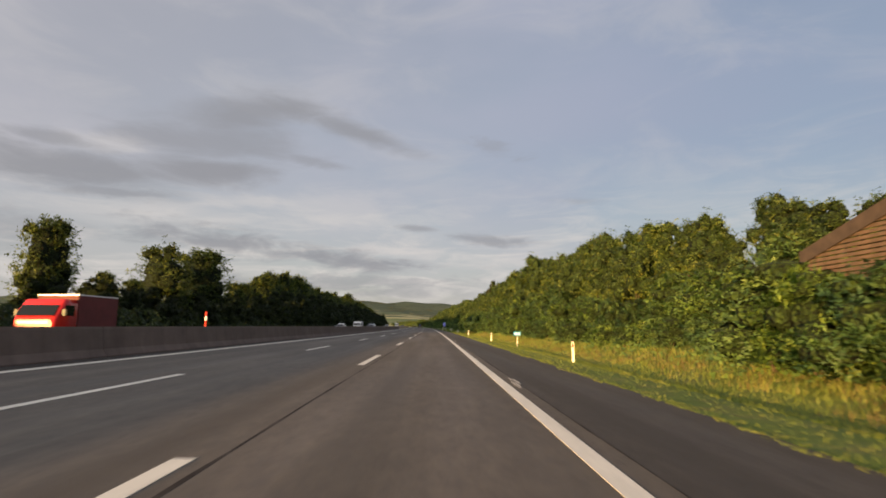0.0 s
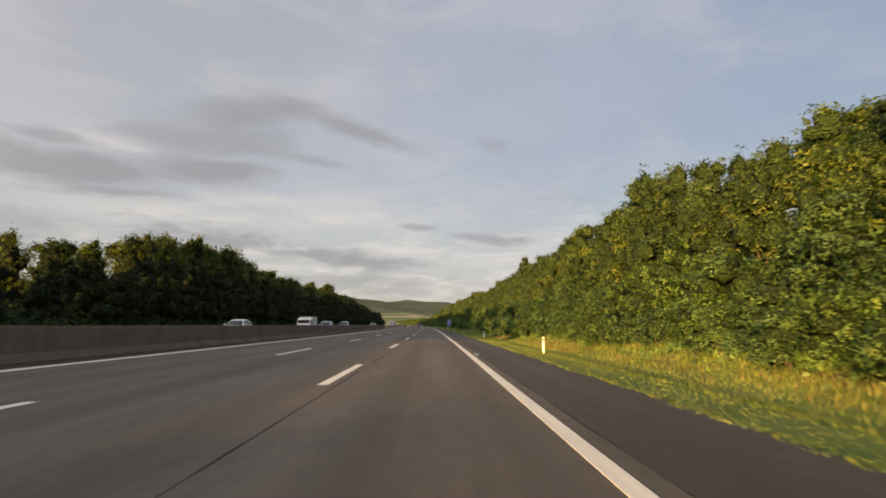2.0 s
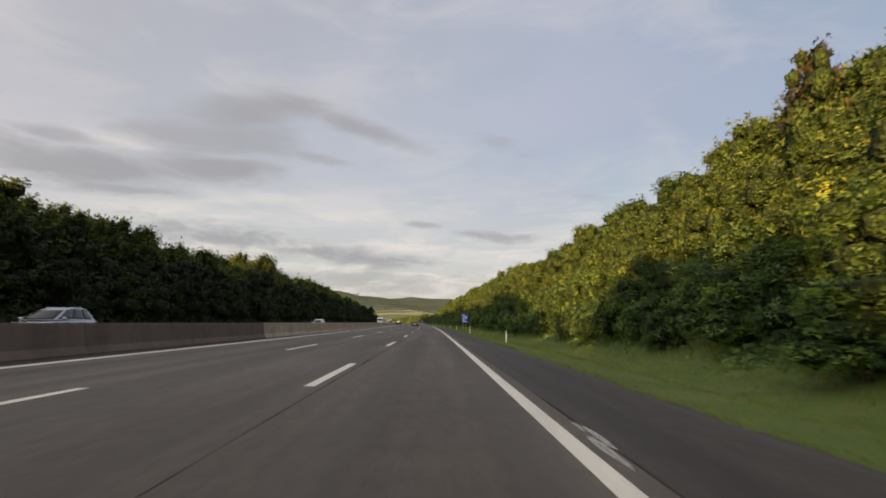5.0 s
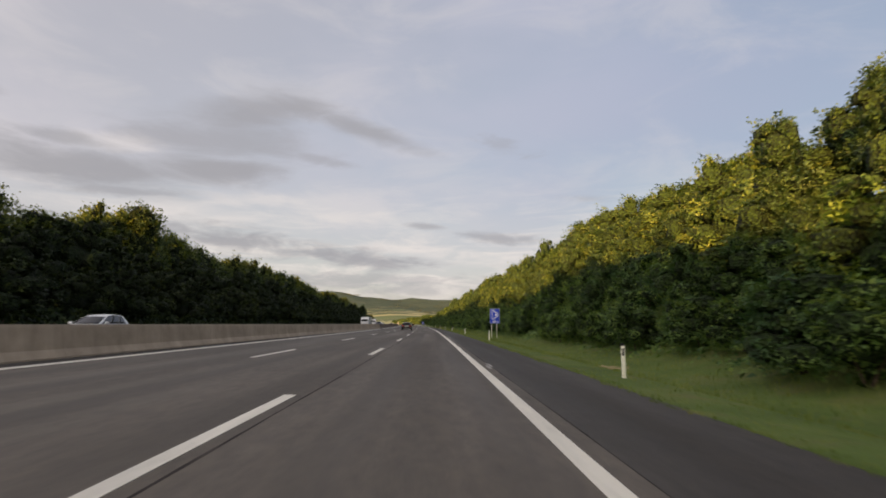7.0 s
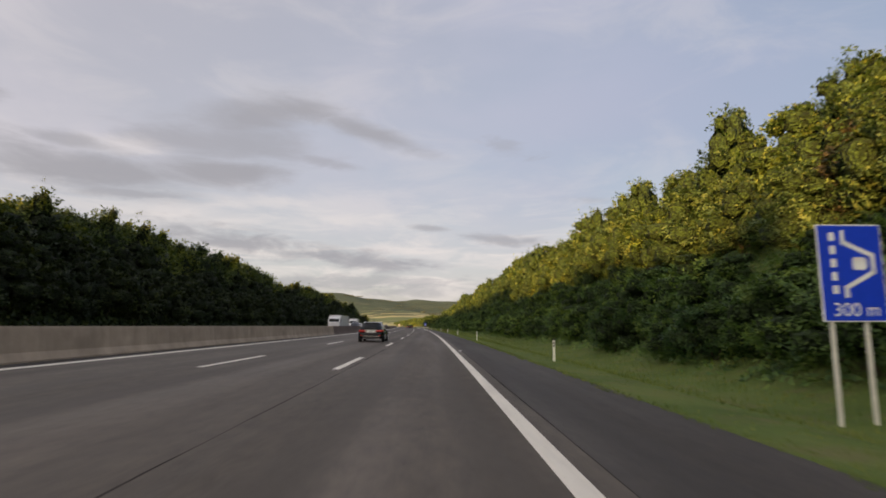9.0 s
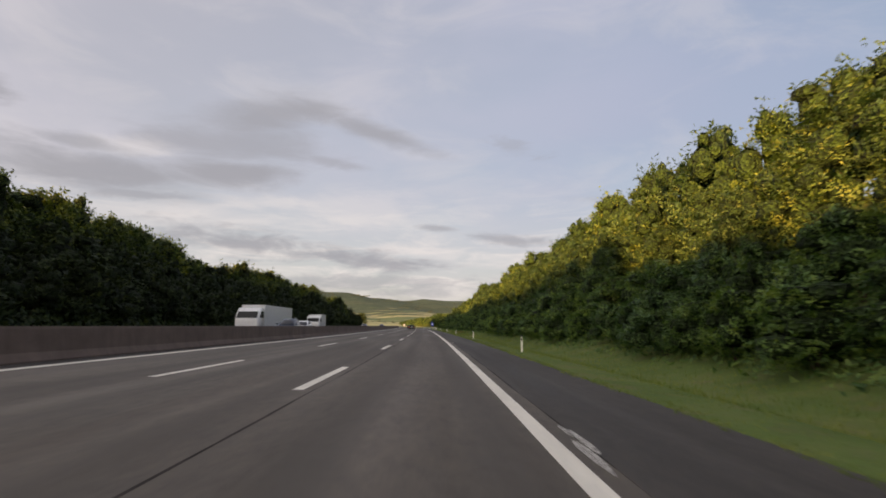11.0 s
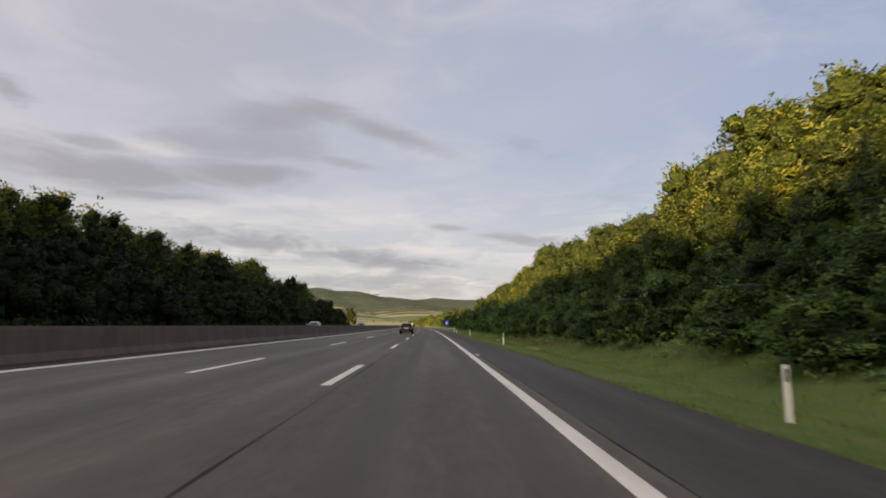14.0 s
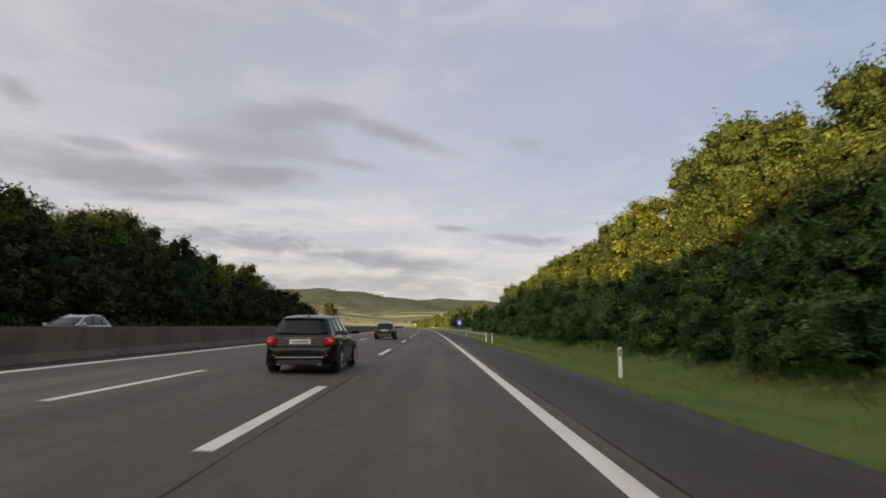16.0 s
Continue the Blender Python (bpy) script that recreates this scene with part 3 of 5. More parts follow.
def limb_mesh(name, a, height, lean, rr):
    """One tapered bent stem that rises from the foot towards direction a."""
    bm = bmesh.new()
    prev = None
    for kx in range(5):
        q = kx / 4
        c = Vector((math.cos(a) * lean * q ** 1.3, math.sin(a) * lean * q ** 1.3, -0.25 + height * q))
        ring = [bm.verts.new(c + Vector((math.cos(t) * rr * (1 - 0.75 * q), math.sin(t) * rr * (1 - 0.75 * q), 0))) for t in [2 * math.pi * s / 6 for s in range(6)]]
        if prev:
            for s in range(6):
                bm.faces.new((prev[s], prev[(s + 1) % 6], ring[(s + 1) % 6], ring[s]))
        prev = ring
    me = bpy.data.meshes.new(name)
    bm.to_mesh(me)
    bm.free()
    me.materials.append(BARK)
    return me


def plant(name, seed, height, width, leaves, size, leaf, lobes_n, trunk_h, stems, label, category, group, low=0.0):
    """A shrub or tree: stems or a trunk, and a crown of lobes with leaves."""
    g = random.Random(seed)
    lobes = []
    full = leaf is LEAF_TREE
    for i in range(lobes_n):
        q = (i + 0.5) / lobes_n
        a = i * 2.4 + g.uniform(-0.5, 0.5)
        z = low + (height - low) * ((0.06 + 0.78 * q) if full else (0.18 + 0.66 * q)) * g.uniform(0.9, 1.08)
        rr = width * (0.44 - 0.17 * q) * g.uniform(0.75, 1.25) * (0.9 if full else 1.0)
        off = width * (0.46 if full else 0.56) * (1 - 0.62 * q * q) * g.uniform(0.55, 1.10)
        lobes.append((math.cos(a) * off, math.sin(a) * off, z, rr, max(rr * 0.7, (height - low) * g.uniform(0.13, 0.22))))
    # ragged top and shoulders
    for i in range(5):
        a = g.uniform(0, 6.28)
        q = g.uniform(0.66, 0.92)
        off = width * 0.60 * (1.2 - q) * g.uniform(0.6, 1.7)
        lobes.append((math.cos(a) * off, math.sin(a) * off, low + (height - low) * q, width * g.uniform(0.15, 0.25), (height - low) * g.uniform(0.07, 0.12)))
    lobes.append((0, 0, low + (height - low) * 0.48, width * (0.66 if full else 0.50), (height - low) * 0.44))
    e = new(name)
    tagged(e, label, category, group)
    for i in range(stems):
        a = 2 * math.pi * (i + g.uniform(-0.3, 0.3)) / stems
        lean = (width * 0.34 if stems > 1 else 0.25) * g.uniform(0.5, 1.0)
        part("trunk" if stems == 1 else "stem", limb_mesh("stem", a, trunk_h, lean, (0.05 * height / 3 if stems > 1 else 0.16) * g.uniform(0.7, 1.0)), None, e)
    part("crown", leaf_mesh("crown", seed, lobes, leaves, size, leaf, **(dict(per=9, reach=0.72, gaps=-1.0, hull_r=0.66, stray=0.10) if leaf in (LEAF_TREE, LEAF_HEDGE_SHADE) else {})), None, e)
    return e


def protos(count, name, seed, *a):
    return [plant(name, seed + i, *a) for i in range(count)]


BUSHES = protos(6, "bush", 11, 2.7, 2.0, 3500, 0.125, LEAF_BUSH, 8, 1.6, 3, "dense green shrub on the grassy cutting slope", "bush", "cutting shrubs")
SHRUBS = protos(5, "shrub", 21, 3.4, 2.5, 3600, 0.135, LEAF_BUSH, 10, 2.0, 3, "dense green broadleaf shrub halfway up the cutting", "bush", "cutting shrubs")
TALL = protos(6, "shrub_tree", 31, 5.2, 2.6, 4200, 0.155, LEAF_TALL, 11, 2.9, 2, "tall leafy broadleaf shrub on the cutting slope", "tree", "cutting shrubs")
HEDGE = protos(4, "hedge_bush", 51, 5.6, 3.6, 1500, 0.29, LEAF_HEDGE_SHADE, 9, 2.6, 2, "dark dense hedge shrub beyond the opposite carriageway", "bush", "far hedge")
TREES = protos(6, "broadleaf_tree", 71, 9.8, 4.7, 4300, 0.29, LEAF_TREE, 15, 7.0, 1, "tall broadleaf tree beyond the opposite carriageway", "tree", "far trees", 0.3)
RUST = protos(1, "autumn_shrub", 95, 5.2, 2.2, 2600, 0.18, LEAF_RUST, 9, 3.4, 3, "rust-coloured shrub among the green ones on the slope", "tree", "cutting shrubs")

placed = set()


def put(kind, rng, s, u, scale, tall=1.0, label=""):
    """Stands one of a kind of plant on the ground at s, u; the first of a kind is the model itself."""
    src = kind[rng.randrange(len(kind))]
    z = float(ground_z(np.float64(s), np.float64(u))) - 0.05
    m = at(s, u, z, rng.uniform(-55, 55) + (0 if u > 0 else 180)) @ Matrix.Diagonal((scale, scale * 1.24, scale * tall, 1))
    if src.name not in placed:
        placed.add(src.name)
        src.matrix_basis = m
        ob = src
    else:
        ob = copy_thing(src, m @ Matrix.Diagonal((1 / src.scale.x, 1 / src.scale.y, 1 / src.scale.z, 1)))
    if label:
        tagged(ob, label)
    return ob


# height of the treetops over the road along the upper edge of the right-hand cutting
TOP_S = [-10, 20, 27, 31, 36, 41, 50, 60, 70, 80, 90, 104, 115, 122, 135, 152, 165, 180, 195, 208, 228, 250, 262, 280, 300, 312, 322, 330]
TOP_Z = [6.3, 6.8, 7.4, 8.6, 11.3, 9.9, 11.6, 12.2, 13.8, 12.9, 12.8, 15.2, 16.0, 14.6, 15.2, 14.0, 14.0, 15.4, 14.4, 13.9, 14.4, 13.3, 13.2, 14.5, 14.8, 14.0, 15.3, 16.2]
TOP_S += [342, 352, 370, 384, 404, 416, 426, 433, 442, 450, 456, 464, 480, 488, 496, 504, 512, 521, 530, 545, 560, 590, 620]
TOP_Z += [14.7, 14.0, 15.4, 16.2, 15.2, 14.3, 13.5, 15.6, 13.8, 15.2, 15.8, 13.6, 13.4, 13.5, 13.8, 14.6, 15.0, 15.8, 13.6, 13.8, 12.4, 12.0, 11.0]

LEFT_S = [100, 112, 125, 136, 145, 155, 168, 180, 192, 215, 240, 265, 280, 290, 305, 318, 330, 345, 375, 400, 424, 432, 440, 448, 456, 475, 490, 512, 528, 540, 546, 552, 560, 568, 578, 590, 600, 608, 620, 630]
LEFT_Z = [8.0, 9.5, 10.8, 13.0, 14.5, 16.6, 17.2, 16.0, 15.0, 15.2, 14.7, 14.5, 14.6, 17.8, 16.8, 14.6, 15.6, 16.0, 16.5, 16.4, 15.0, 13.2, 12.0, 13.0, 15.2, 16.5, 16.2, 15.6, 16.2, 15.0, 14.2, 17.2, 17.8, 16.2, 14.2, 13.4, 14.9, 15.9, 14.5, 13.0]
TOPS = {}


def crown_top(src):
    """Height of a plant's leafy top over its foot."""
    if src.name not in TOPS:
        me = next(c for c in src.children if c.name.startswith("crown")).data
        a = np.empty(len(me.vertices) * 3, dtype=np.float32)
        me.vertices.foreach_get("co", a)
        TOPS[src.name] = float(np.percentile(a[2::3], 99.2))
    return TOPS[src.name]


def put_to(kind, rng, s, u, wide, top, label=""):
    """Stands a plant whose top reaches the height `top` over the road."""
    src = kind[rng.randrange(len(kind))]
    z = float(ground_z(np.float64(s), np.float64(u))) - 0.05
    return put([src], rng, s, u, wide, max(0.3, (top - z) / (crown_top(src) * wide)), label)


rng = random.Random(21)
# shrubs of the right-hand cutting: four uneven rows up the slope
for u0, gap, kind, sc in ((9.9, 2.6, BUSHES, 0.95), (12.6, 3.6, SHRUBS, 1.10), (16.0, 5.0, TALL, 1.10), (19.8, 4.6, TALL, 1.50)):
    s = -8.0 + rng.uniform(0, 2)
    while s < 610:
        low = 0.58 + 0.42 * float(bump01(s, 15, 95))
        jump = gap * rng.uniform(0.75, 1.25) * (1.0 if s < 530 else 1.35) * (0.85 if s < 60 else 1.0)
        if not (s < 18 and 9.5 < u0 < 14) and not (u0 < 10 and 438 < s < 468 and rng.random() < 0.7):
            u, k, tall = u0 + rng.uniform(-1.0, 1.0), sc * low * rng.uniform(0.78, 1.13), rng.uniform(0.9, 1.12)
            if u0 > 18:
                put_to(kind, rng, s, u, k, float(np.interp(s, TOP_S, TOP_Z)) * rng.uniform(0.90, 1.02))
            else:
                put(kind, rng, s, u, k, tall)
        s += jump
for s in (3, 5.5, 8, 10.5, 13, 15.5, 17.5):
    put(BUSHES, rng, s, 9.1 + rng.uniform(-0.3, 0.3), rng.uniform(1.0, 1.25), 1.1)
# hedge and trees beyond the opposite carriageway
for u0, gap, sc in ((-32.5, 5.2, 1.0), (-38.5, 6.2, 1.45)):
    s = -30.0
    while s < 632:
        k = (0.36 if s < 60 else 0.62 if s < 84 else 0.72 if s < 106 else 0.92 if s < 122 else 1.0) if u0 > -35 else (0.20 if s < 50 else 0.50 if s < 106 else 0.66 if s < 128 else 0.9 if s < 140 else 1.0)
        put(HEDGE, rng, s, u0 + rng.uniform(-0.9, 0.9), sc * k * rng.uniform(0.85, 1.15), rng.uniform(0.9, 1.1))
        s += gap * rng.uniform(0.8, 1.2) * (1.25 if s < 30 else 1.0)
# the first tree stands out of view; a shade band on the road implies it
for s, u, wide, top in ((43.5, -43.5, 0.58, 11.6), (59.5, -43, 0.82, 13.0), (69, -42, 0.55, 8.0), (75, -42, 0.5, 7.6), (84, -42.5, 1.3, 13.6), (96.5, -42, 1.45, 14.6), (105, -38, 0.45, 8.2), (113, -42, 0.6, 10.2),
                        (121, -43, 0.8, 10.6), (127, -43, 0.85, 11.2), (136, -43, 1.0, 13.4), (142, -44, 1.05, 14.2)):
    put_to(TREES, rng, s, u, wide, top)
s = 147.0
while s < 628:
    put_to(TREES, rng, s, -45.0 + rng.uniform(-1.6, 1.6), rng.uniform(1.15, 1.45), float(np.interp(s, LEFT_S, LEFT_Z)) * rng.uniform(0.93, 1.02))
    s += 5.6 * rng.uniform(0.8, 1.2)
# an unseen second line of trees, added to shade the right-hand cutting
s = 150.0
while s < 520:
    # gaps and heights follow where the cutting is to be lit or shaded
    if not (s < 165 or 264 < s < 292 or 380 < s < 415):
        tall = 1.10 if 200 < s < 250 or 292 < s < 314 or 325 < s < 372 else 1.0
        put_to(TREES, rng, s, -53.0 + rng.uniform(-1.5, 1.5), rng.uniform(1.3, 1.6), float(np.interp(s, LEFT_S, LEFT_Z)) * tall * rng.uniform(0.95, 1.03))
    s += 9.0 * rng.uniform(0.8, 1.2)
put(TREES, rng, 668, -34.0, 0.85, 1.0, "sunlit broadleaf tree standing alone at the hedge's end")
for s, u, wide, top in ((291, -43.5, 1.3, 18.2), (552, -34.5, 1.1, 12.5), (561, -34.5, 1.0, 11.8)):
    put_to(TREES, rng, s, u, wide, top, "broadleaf tree whose sunlit top rises over the hedge")
put_to(TALL, rng, 307.5, 19.3, 1.4, 15.9)
put_to(RUST, rng, 178.0, 18.6, 1.1, 15.8)
put(RUST, rng, 294.0, 16.8, 0.98)
for s, u, sc in ((172, 12.2, 1.3), (177, 13.6, 1.4), (127, 12.0, 1.2), (133, 13.8, 1.35), (66, 14.0, 1.2), (70, 14.8, 1.3), (75, 15.5, 1.3), (122, 15.2, 1.3), (128, 16.5, 1.4), (28, 12.5, 1.2), (34, 13.4, 1.2), (24, 14.5, 1.2), (216, 12.3, 1.2), (221, 13.2, 1.3),
                 (446, 12.0, 0.7), (451, 12.9, 0.85), (456, 11.8, 0.7), (461, 12.8, 0.95), (465, 11.6, 0.65), (470, 12.6, 0.9), (475, 11.9, 0.7), (480, 12.7, 0.9), (486, 11.8, 0.75), (492, 12.6, 0.9), (498, 12.0, 0.8),
                 (383, 10.0, 0.95), (386, 9.8, 0.9), (389, 10.2, 1.0), (392, 9.9, 0.9), (395, 10.3, 0.95)):
    put(BUSHES, rng, s, u, sc)
# sunlit trees where the cutting ends
for i in range(32):
    s = 655 + i * 11.5 + rng.uniform(-3, 3)
    put(TALL, rng, s, 13 + rng.uniform(-3, 12), rng.uniform(1.2, 2.0), 1.0, "sunlit roadside tree beyond the end of the cutting")

for i in range(34):
    s = 1000 + i * 13.0 + rng.uniform(-4, 4)
    put(TALL, rng, s, 9.5 + rng.uniform(-2, 9), rng.uniform(1.3, 2.1), 1.0, "sunlit roadside tree beyond the end of the cutting")

# ---- low growth under the shrubs ----
g = np.random.default_rng(17)
NC, PER = 8000, 14
cs = np.repeat(g.uniform(-6, 600, NC), PER)
cu = np.repeat(8.9 + 13.0 * g.uniform(size=NC) ** 1.1, PER)
ch = np.repeat(g.uniform(0.2, 0.9, NC), PER) * bump01(cu, 8.2, 10.5) * (1 + 0.6 * bump01(cu, 11.0, 14.0))
herb = (cs > 438) & (cs < 470) & (cu < 12.5)
ch = np.where(herb, ch * 1.6 + 0.25, ch)
N = NC * PER
cs, cu = cs + g.normal(size=N) * 0.42, cu + g.normal(size=N) * 0.42
px, py = on_road(cs, cu)
p = np.stack([px, py, ground_z(cs, cu) + ch * g.uniform(0.0, 1.0, N) + 0.03], 1)
nr = g.normal(size=(N, 3)) * 0.5 + np.array([-0.4, -0.3, 0.8])
nr /= np.linalg.norm(nr, axis=1)[:, None]
a = np.cross(nr, g.normal(size=(N, 3)))
a /= np.linalg.norm(a, axis=1)[:, None]
b = np.cross(nr, a)
sz = g.uniform(0.14, 0.34, size=(N, 1))
v = np.stack([p - a * sz * 0.5 - b * sz * 0.25, p + b * sz * 0.42, p + a * sz * 0.6], 1).reshape(-1, 3)
me = bpy.data.meshes.new("undergrowth")
me.from_pydata(v.tolist(), [], np.arange(N * 3).reshape(-1, 3).tolist())
me.materials.append(LEAF_BUSH)
tagged(new("undergrowth", me), "low leafy growth covering the slope under the shrubs", "undergrowth", kind="stuff")
# leaves added to close lit gaps under the hedge, in its shade-dark colour
N = 34000
cs, cu = g.uniform(20, 640, N), g.uniform(-35.0, -30.3, N)
px, py = on_road(cs, cu)
hi_ = 1.7 * (0.5 + 0.5 * bump01(-cu, 30.3, 31.8))
p = np.stack([px, py, ground_z(cs, cu) + g.uniform(0.0, 1.0, N) * hi_], 1)
nr = g.normal(size=(N, 3)) * 0.5 + np.array([0.8, -0.3, 0.5])
nr /= np.linalg.norm(nr, axis=1)[:, None]
a = np.cross(nr, g.normal(size=(N, 3)))
a /= np.linalg.norm(a, axis=1)[:, None]
b = np.cross(nr, a)
sz = g.uniform(0.35, 0.7, size=(N, 1))
v = np.stack([p - a * sz * 0.5 - b * sz * 0.25, p + b * sz * 0.42, p + a * sz * 0.6], 1).reshape(-1, 3)
me = bpy.data.meshes.new("hedge_foot")
me.from_pydata(v.tolist(), [], np.arange(N * 3).reshape(-1, 3).tolist())
me.materials.append(LEAF_HEDGE_SHADE)
tagged(new("hedge_foot", me), "low growth in shade-dark leaves along the foot of the far hedge", "undergrowth", kind="stuff")

# ---- verge grass: short by the asphalt, long and dry by the shrubs in the first stretch ----
g = np.random.default_rng(3)
N = 210000
gs = np.where(g.uniform(size=N) < 0.85, g.uniform(-4, 560, N), g.uniform(-4, 130, N))
gu = 2.52 + 7.6 * g.uniform(size=N) ** 0.95
wave = np.sin(gs * 0.37) * 0.5 + np.sin(gs * 0.113 + gu) * 0.5
dry = (1 - bump01(gs, 95, 120)) * bump01(gu, 6.6, 8.6)
hgt = (0.07 + 0.07 * bump01(gu, 3.6, 5.5) + 0.03 * wave + 0.10 * dry) * g.uniform(0.55, 1.4, N)
gx, gy = on_road(gs, gu)
gz = ground_z(gs, gu) - 0.02
ang = g.uniform(0, 2 * np.pi, N)
wd = (0.006 + 0.011 * g.uniform(size=N)) * (1 + 0.5 * dry)
lean = hgt * g.uniform(-0.5, 0.5, N)
ca, sa = np.cos(ang), np.sin(ang)
v = np.stack([np.stack([gx - ca * wd, gy - sa * wd, gz], 1), np.stack([gx + ca * wd, gy + sa * wd, gz], 1),
              np.stack([gx - sa * lean, gy + ca * lean, gz + hgt], 1)], 1).reshape(-1, 3)
me = bpy.data.meshes.new("verge_grass")
me.vertices.add(N * 3)
me.vertices.foreach_set("co", v.astype(np.float32).ravel())
me.loops.add(N * 3)
me.loops.foreach_set("vertex_index", np.arange(N * 3, dtype=np.int32))
me.polygons.add(N)
me.polygons.foreach_set("loop_start", np.arange(0, N * 3, 3, dtype=np.int32))
me.update(calc_edges=True)
me.materials.append(GRASS)
tagged(new("verge_grass", me), "green verge grass, long and dry near the shrubs", "grass", kind="stuff")

N = 46000
gs = g.uniform(-4, 540, N)
edge = U_EDGE - 0.10 + 0.06 * np.sin(gs * 1.7) + 0.06 * np.sin(gs * 0.61 + 1) + 0.03 * np.sin(gs * 4.3 + 2) + 0.03 * np.sin(gs * 9.1)
gu = edge + 0.5 * g.uniform(size=N) ** 1.6
gx, gy = on_road(gs, gu)
gz = np.where(gu < U_EDGE + 0.01, road_z(gu), ground_z(gs, gu)) - 0.012
hgt = g.uniform(0.02, 0.08, N)
ang = g.uniform(0, 2 * np.pi, N)
wd, lean = g.uniform(0.008, 0.020, N), hgt * g.uniform(-0.9, 0.9, N)
ca, sa = np.cos(ang), np.sin(ang)
v = np.stack([np.stack([gx - ca * wd, gy - sa * wd, gz], 1), np.stack([gx + ca * wd, gy + sa * wd, gz], 1),
              np.stack([gx - sa * lean, gy + ca * lean, gz + hgt], 1)], 1).reshape(-1, 3)
me = bpy.data.meshes.new("edge_grass")
me.from_pydata(v.tolist(), [], np.arange(N * 3).reshape(-1, 3).tolist())
me.materials.append(GRASS)
tagged(new("edge_grass", me), "short ragged grass creeping over the shoulder's edge", "grass", kind="stuff")

N = 20000
mid = np.concatenate([g.uniform(2, 116, 260), g.uniform(134, 149, 40), g.uniform(462, 500, 60)])
pick = g.integers(0, len(mid), N)
gs, gu = mid[pick] + g.normal(size=N) * 0.8, np.clip(8.6 + g.normal(size=len(mid)) * 0.7, 7.2, 10.0)[pick] + g.normal(size=N) * 0.35
hgt = g.uniform(0.10, 0.40, N) * (0.5 + 0.5 * g.uniform(size=len(mid)))[pick]
gx, gy = on_road(gs, gu)
gz = ground_z(gs, gu) - 0.02
ang = g.uniform(0, 2 * np.pi, N)
wd, lean = g.uniform(0.008, 0.022, N), hgt * g.uniform(-0.4, 0.4, N)
ca, sa = np.cos(ang), np.sin(ang)
v = np.stack([np.stack([gx - ca * wd, gy - sa * wd, gz], 1), np.stack([gx + ca * wd, gy + sa * wd, gz], 1),
              np.stack([gx - sa * lean, gy + ca * lean, gz + hgt], 1)], 1).reshape(-1, 3)
me = bpy.data.meshes.new("dry_grass")
me.from_pydata(v.tolist(), [], np.arange(N * 3).reshape(-1, 3).tolist())
me.materials.append(DRY)
tagged(new("dry_grass", me), "reddish dry tall grass along the foot of the shrubs", "grass", kind="stuff")

# ---- distance: hills with fields ----
m, n, l, b = material("far_fields", 0.95, 0.0, 0.1)
t = n.new("ShaderNodeTexCoord")
mp = n.new("ShaderNodeMapping")
mp.inputs["Scale"].default_value = (0.0038, 0.0105, 0.0)
l.new(t.outputs["Object"], mp.inputs[0])
vo = n.new("ShaderNodeTexVoronoi")
vo.inputs["Scale"].default_value, vo.inputs["Randomness"].default_value = 1.0, 0.9
l.new(mp.outputs[0], vo.inputs["Vector"])
sp = n.new("ShaderNodeSeparateColor")
l.new(vo.outputs["Color"], sp.inputs[0])
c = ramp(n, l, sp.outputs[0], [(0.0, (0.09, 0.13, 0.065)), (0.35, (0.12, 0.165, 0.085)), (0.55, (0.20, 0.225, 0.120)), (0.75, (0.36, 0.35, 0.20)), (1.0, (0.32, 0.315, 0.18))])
wood = tex(n, l, 0.0075, 8, 0.62, "Object", (0.5, 1.3, 1))
# woods cover most of the upper slopes
sy = n.new("ShaderNodeSeparateXYZ")
l.new(t.outputs["Object"], sy.inputs[0])
hi = n.new("ShaderNodeMapRange")
hi.inputs[1].default_value, hi.inputs[2].default_value, hi.inputs[3].default_value, hi.inputs[4].default_value = 1900, 3500, -0.08, 0.20
l.new(sy.outputs[1], hi.inputs[0])
add = n.new("ShaderNodeMath")
l.new(wood, add.inputs[0])
l.new(hi.outputs[0], add.inputs[1])
# woods slightly pale and bluish, with some distance haze in the colour
hazy_woods = ramp(n, l, tex(n, l, 0.05, 6, 0.7, "Object", (0.6, 1.5, 1)), [(0.35, (0.030, 0.048, 0.038)), (0.65, (0.072, 0.102, 0.074))])
c = mixc(n, l, ramp(n, l, add.outputs[0], [(0.50, (0, 0, 0)), (0.55, (0.95, 0.95, 0.95))]), c, hazy_woods)
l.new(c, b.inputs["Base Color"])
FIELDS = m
azs = np.radians(np.linspace(-75, 75, 151))
ds = np.concatenate([np.linspace(950, 2400, 22), np.linspace(2500, 4700, 34)])
AZ, DD = np.meshgrid(azs, ds, indexing="ij")
crest = np.interp(np.degrees(azs), [-75, -40, -22, -17, -13.5, -10, -7.7, -3, 0, 5, 20, 40, 75], [2.8, 2.6, 2.8, 3.35, 3.75, 3.35, 2.95, 2.9, 2.45, 2.2, 2.4, 2.8, 3])
top = np.tan(np.radians(crest))[:, None] * 3720
q = np.clip((DD - 950) / (4000 - 950), 0, 1.0)
hz = top * (0.62 * q ** 1.15 + 0.38 * bump01(DD, 2900, 4000)) + 9 * np.sin(DD / 310 + AZ * 17) * q + 8 * np.sin(AZ * 41 + DD / 500) * q + 4 * np.sin(AZ * 97 + DD / 210) * q - 6.2
hz = np.where(DD > 4100, hz * (1 - 0.5 * bump01(DD, 4100, 4700)), hz)
hx, hy = DD * np.sin(AZ), DD * np.cos(AZ)
k = len(ds)
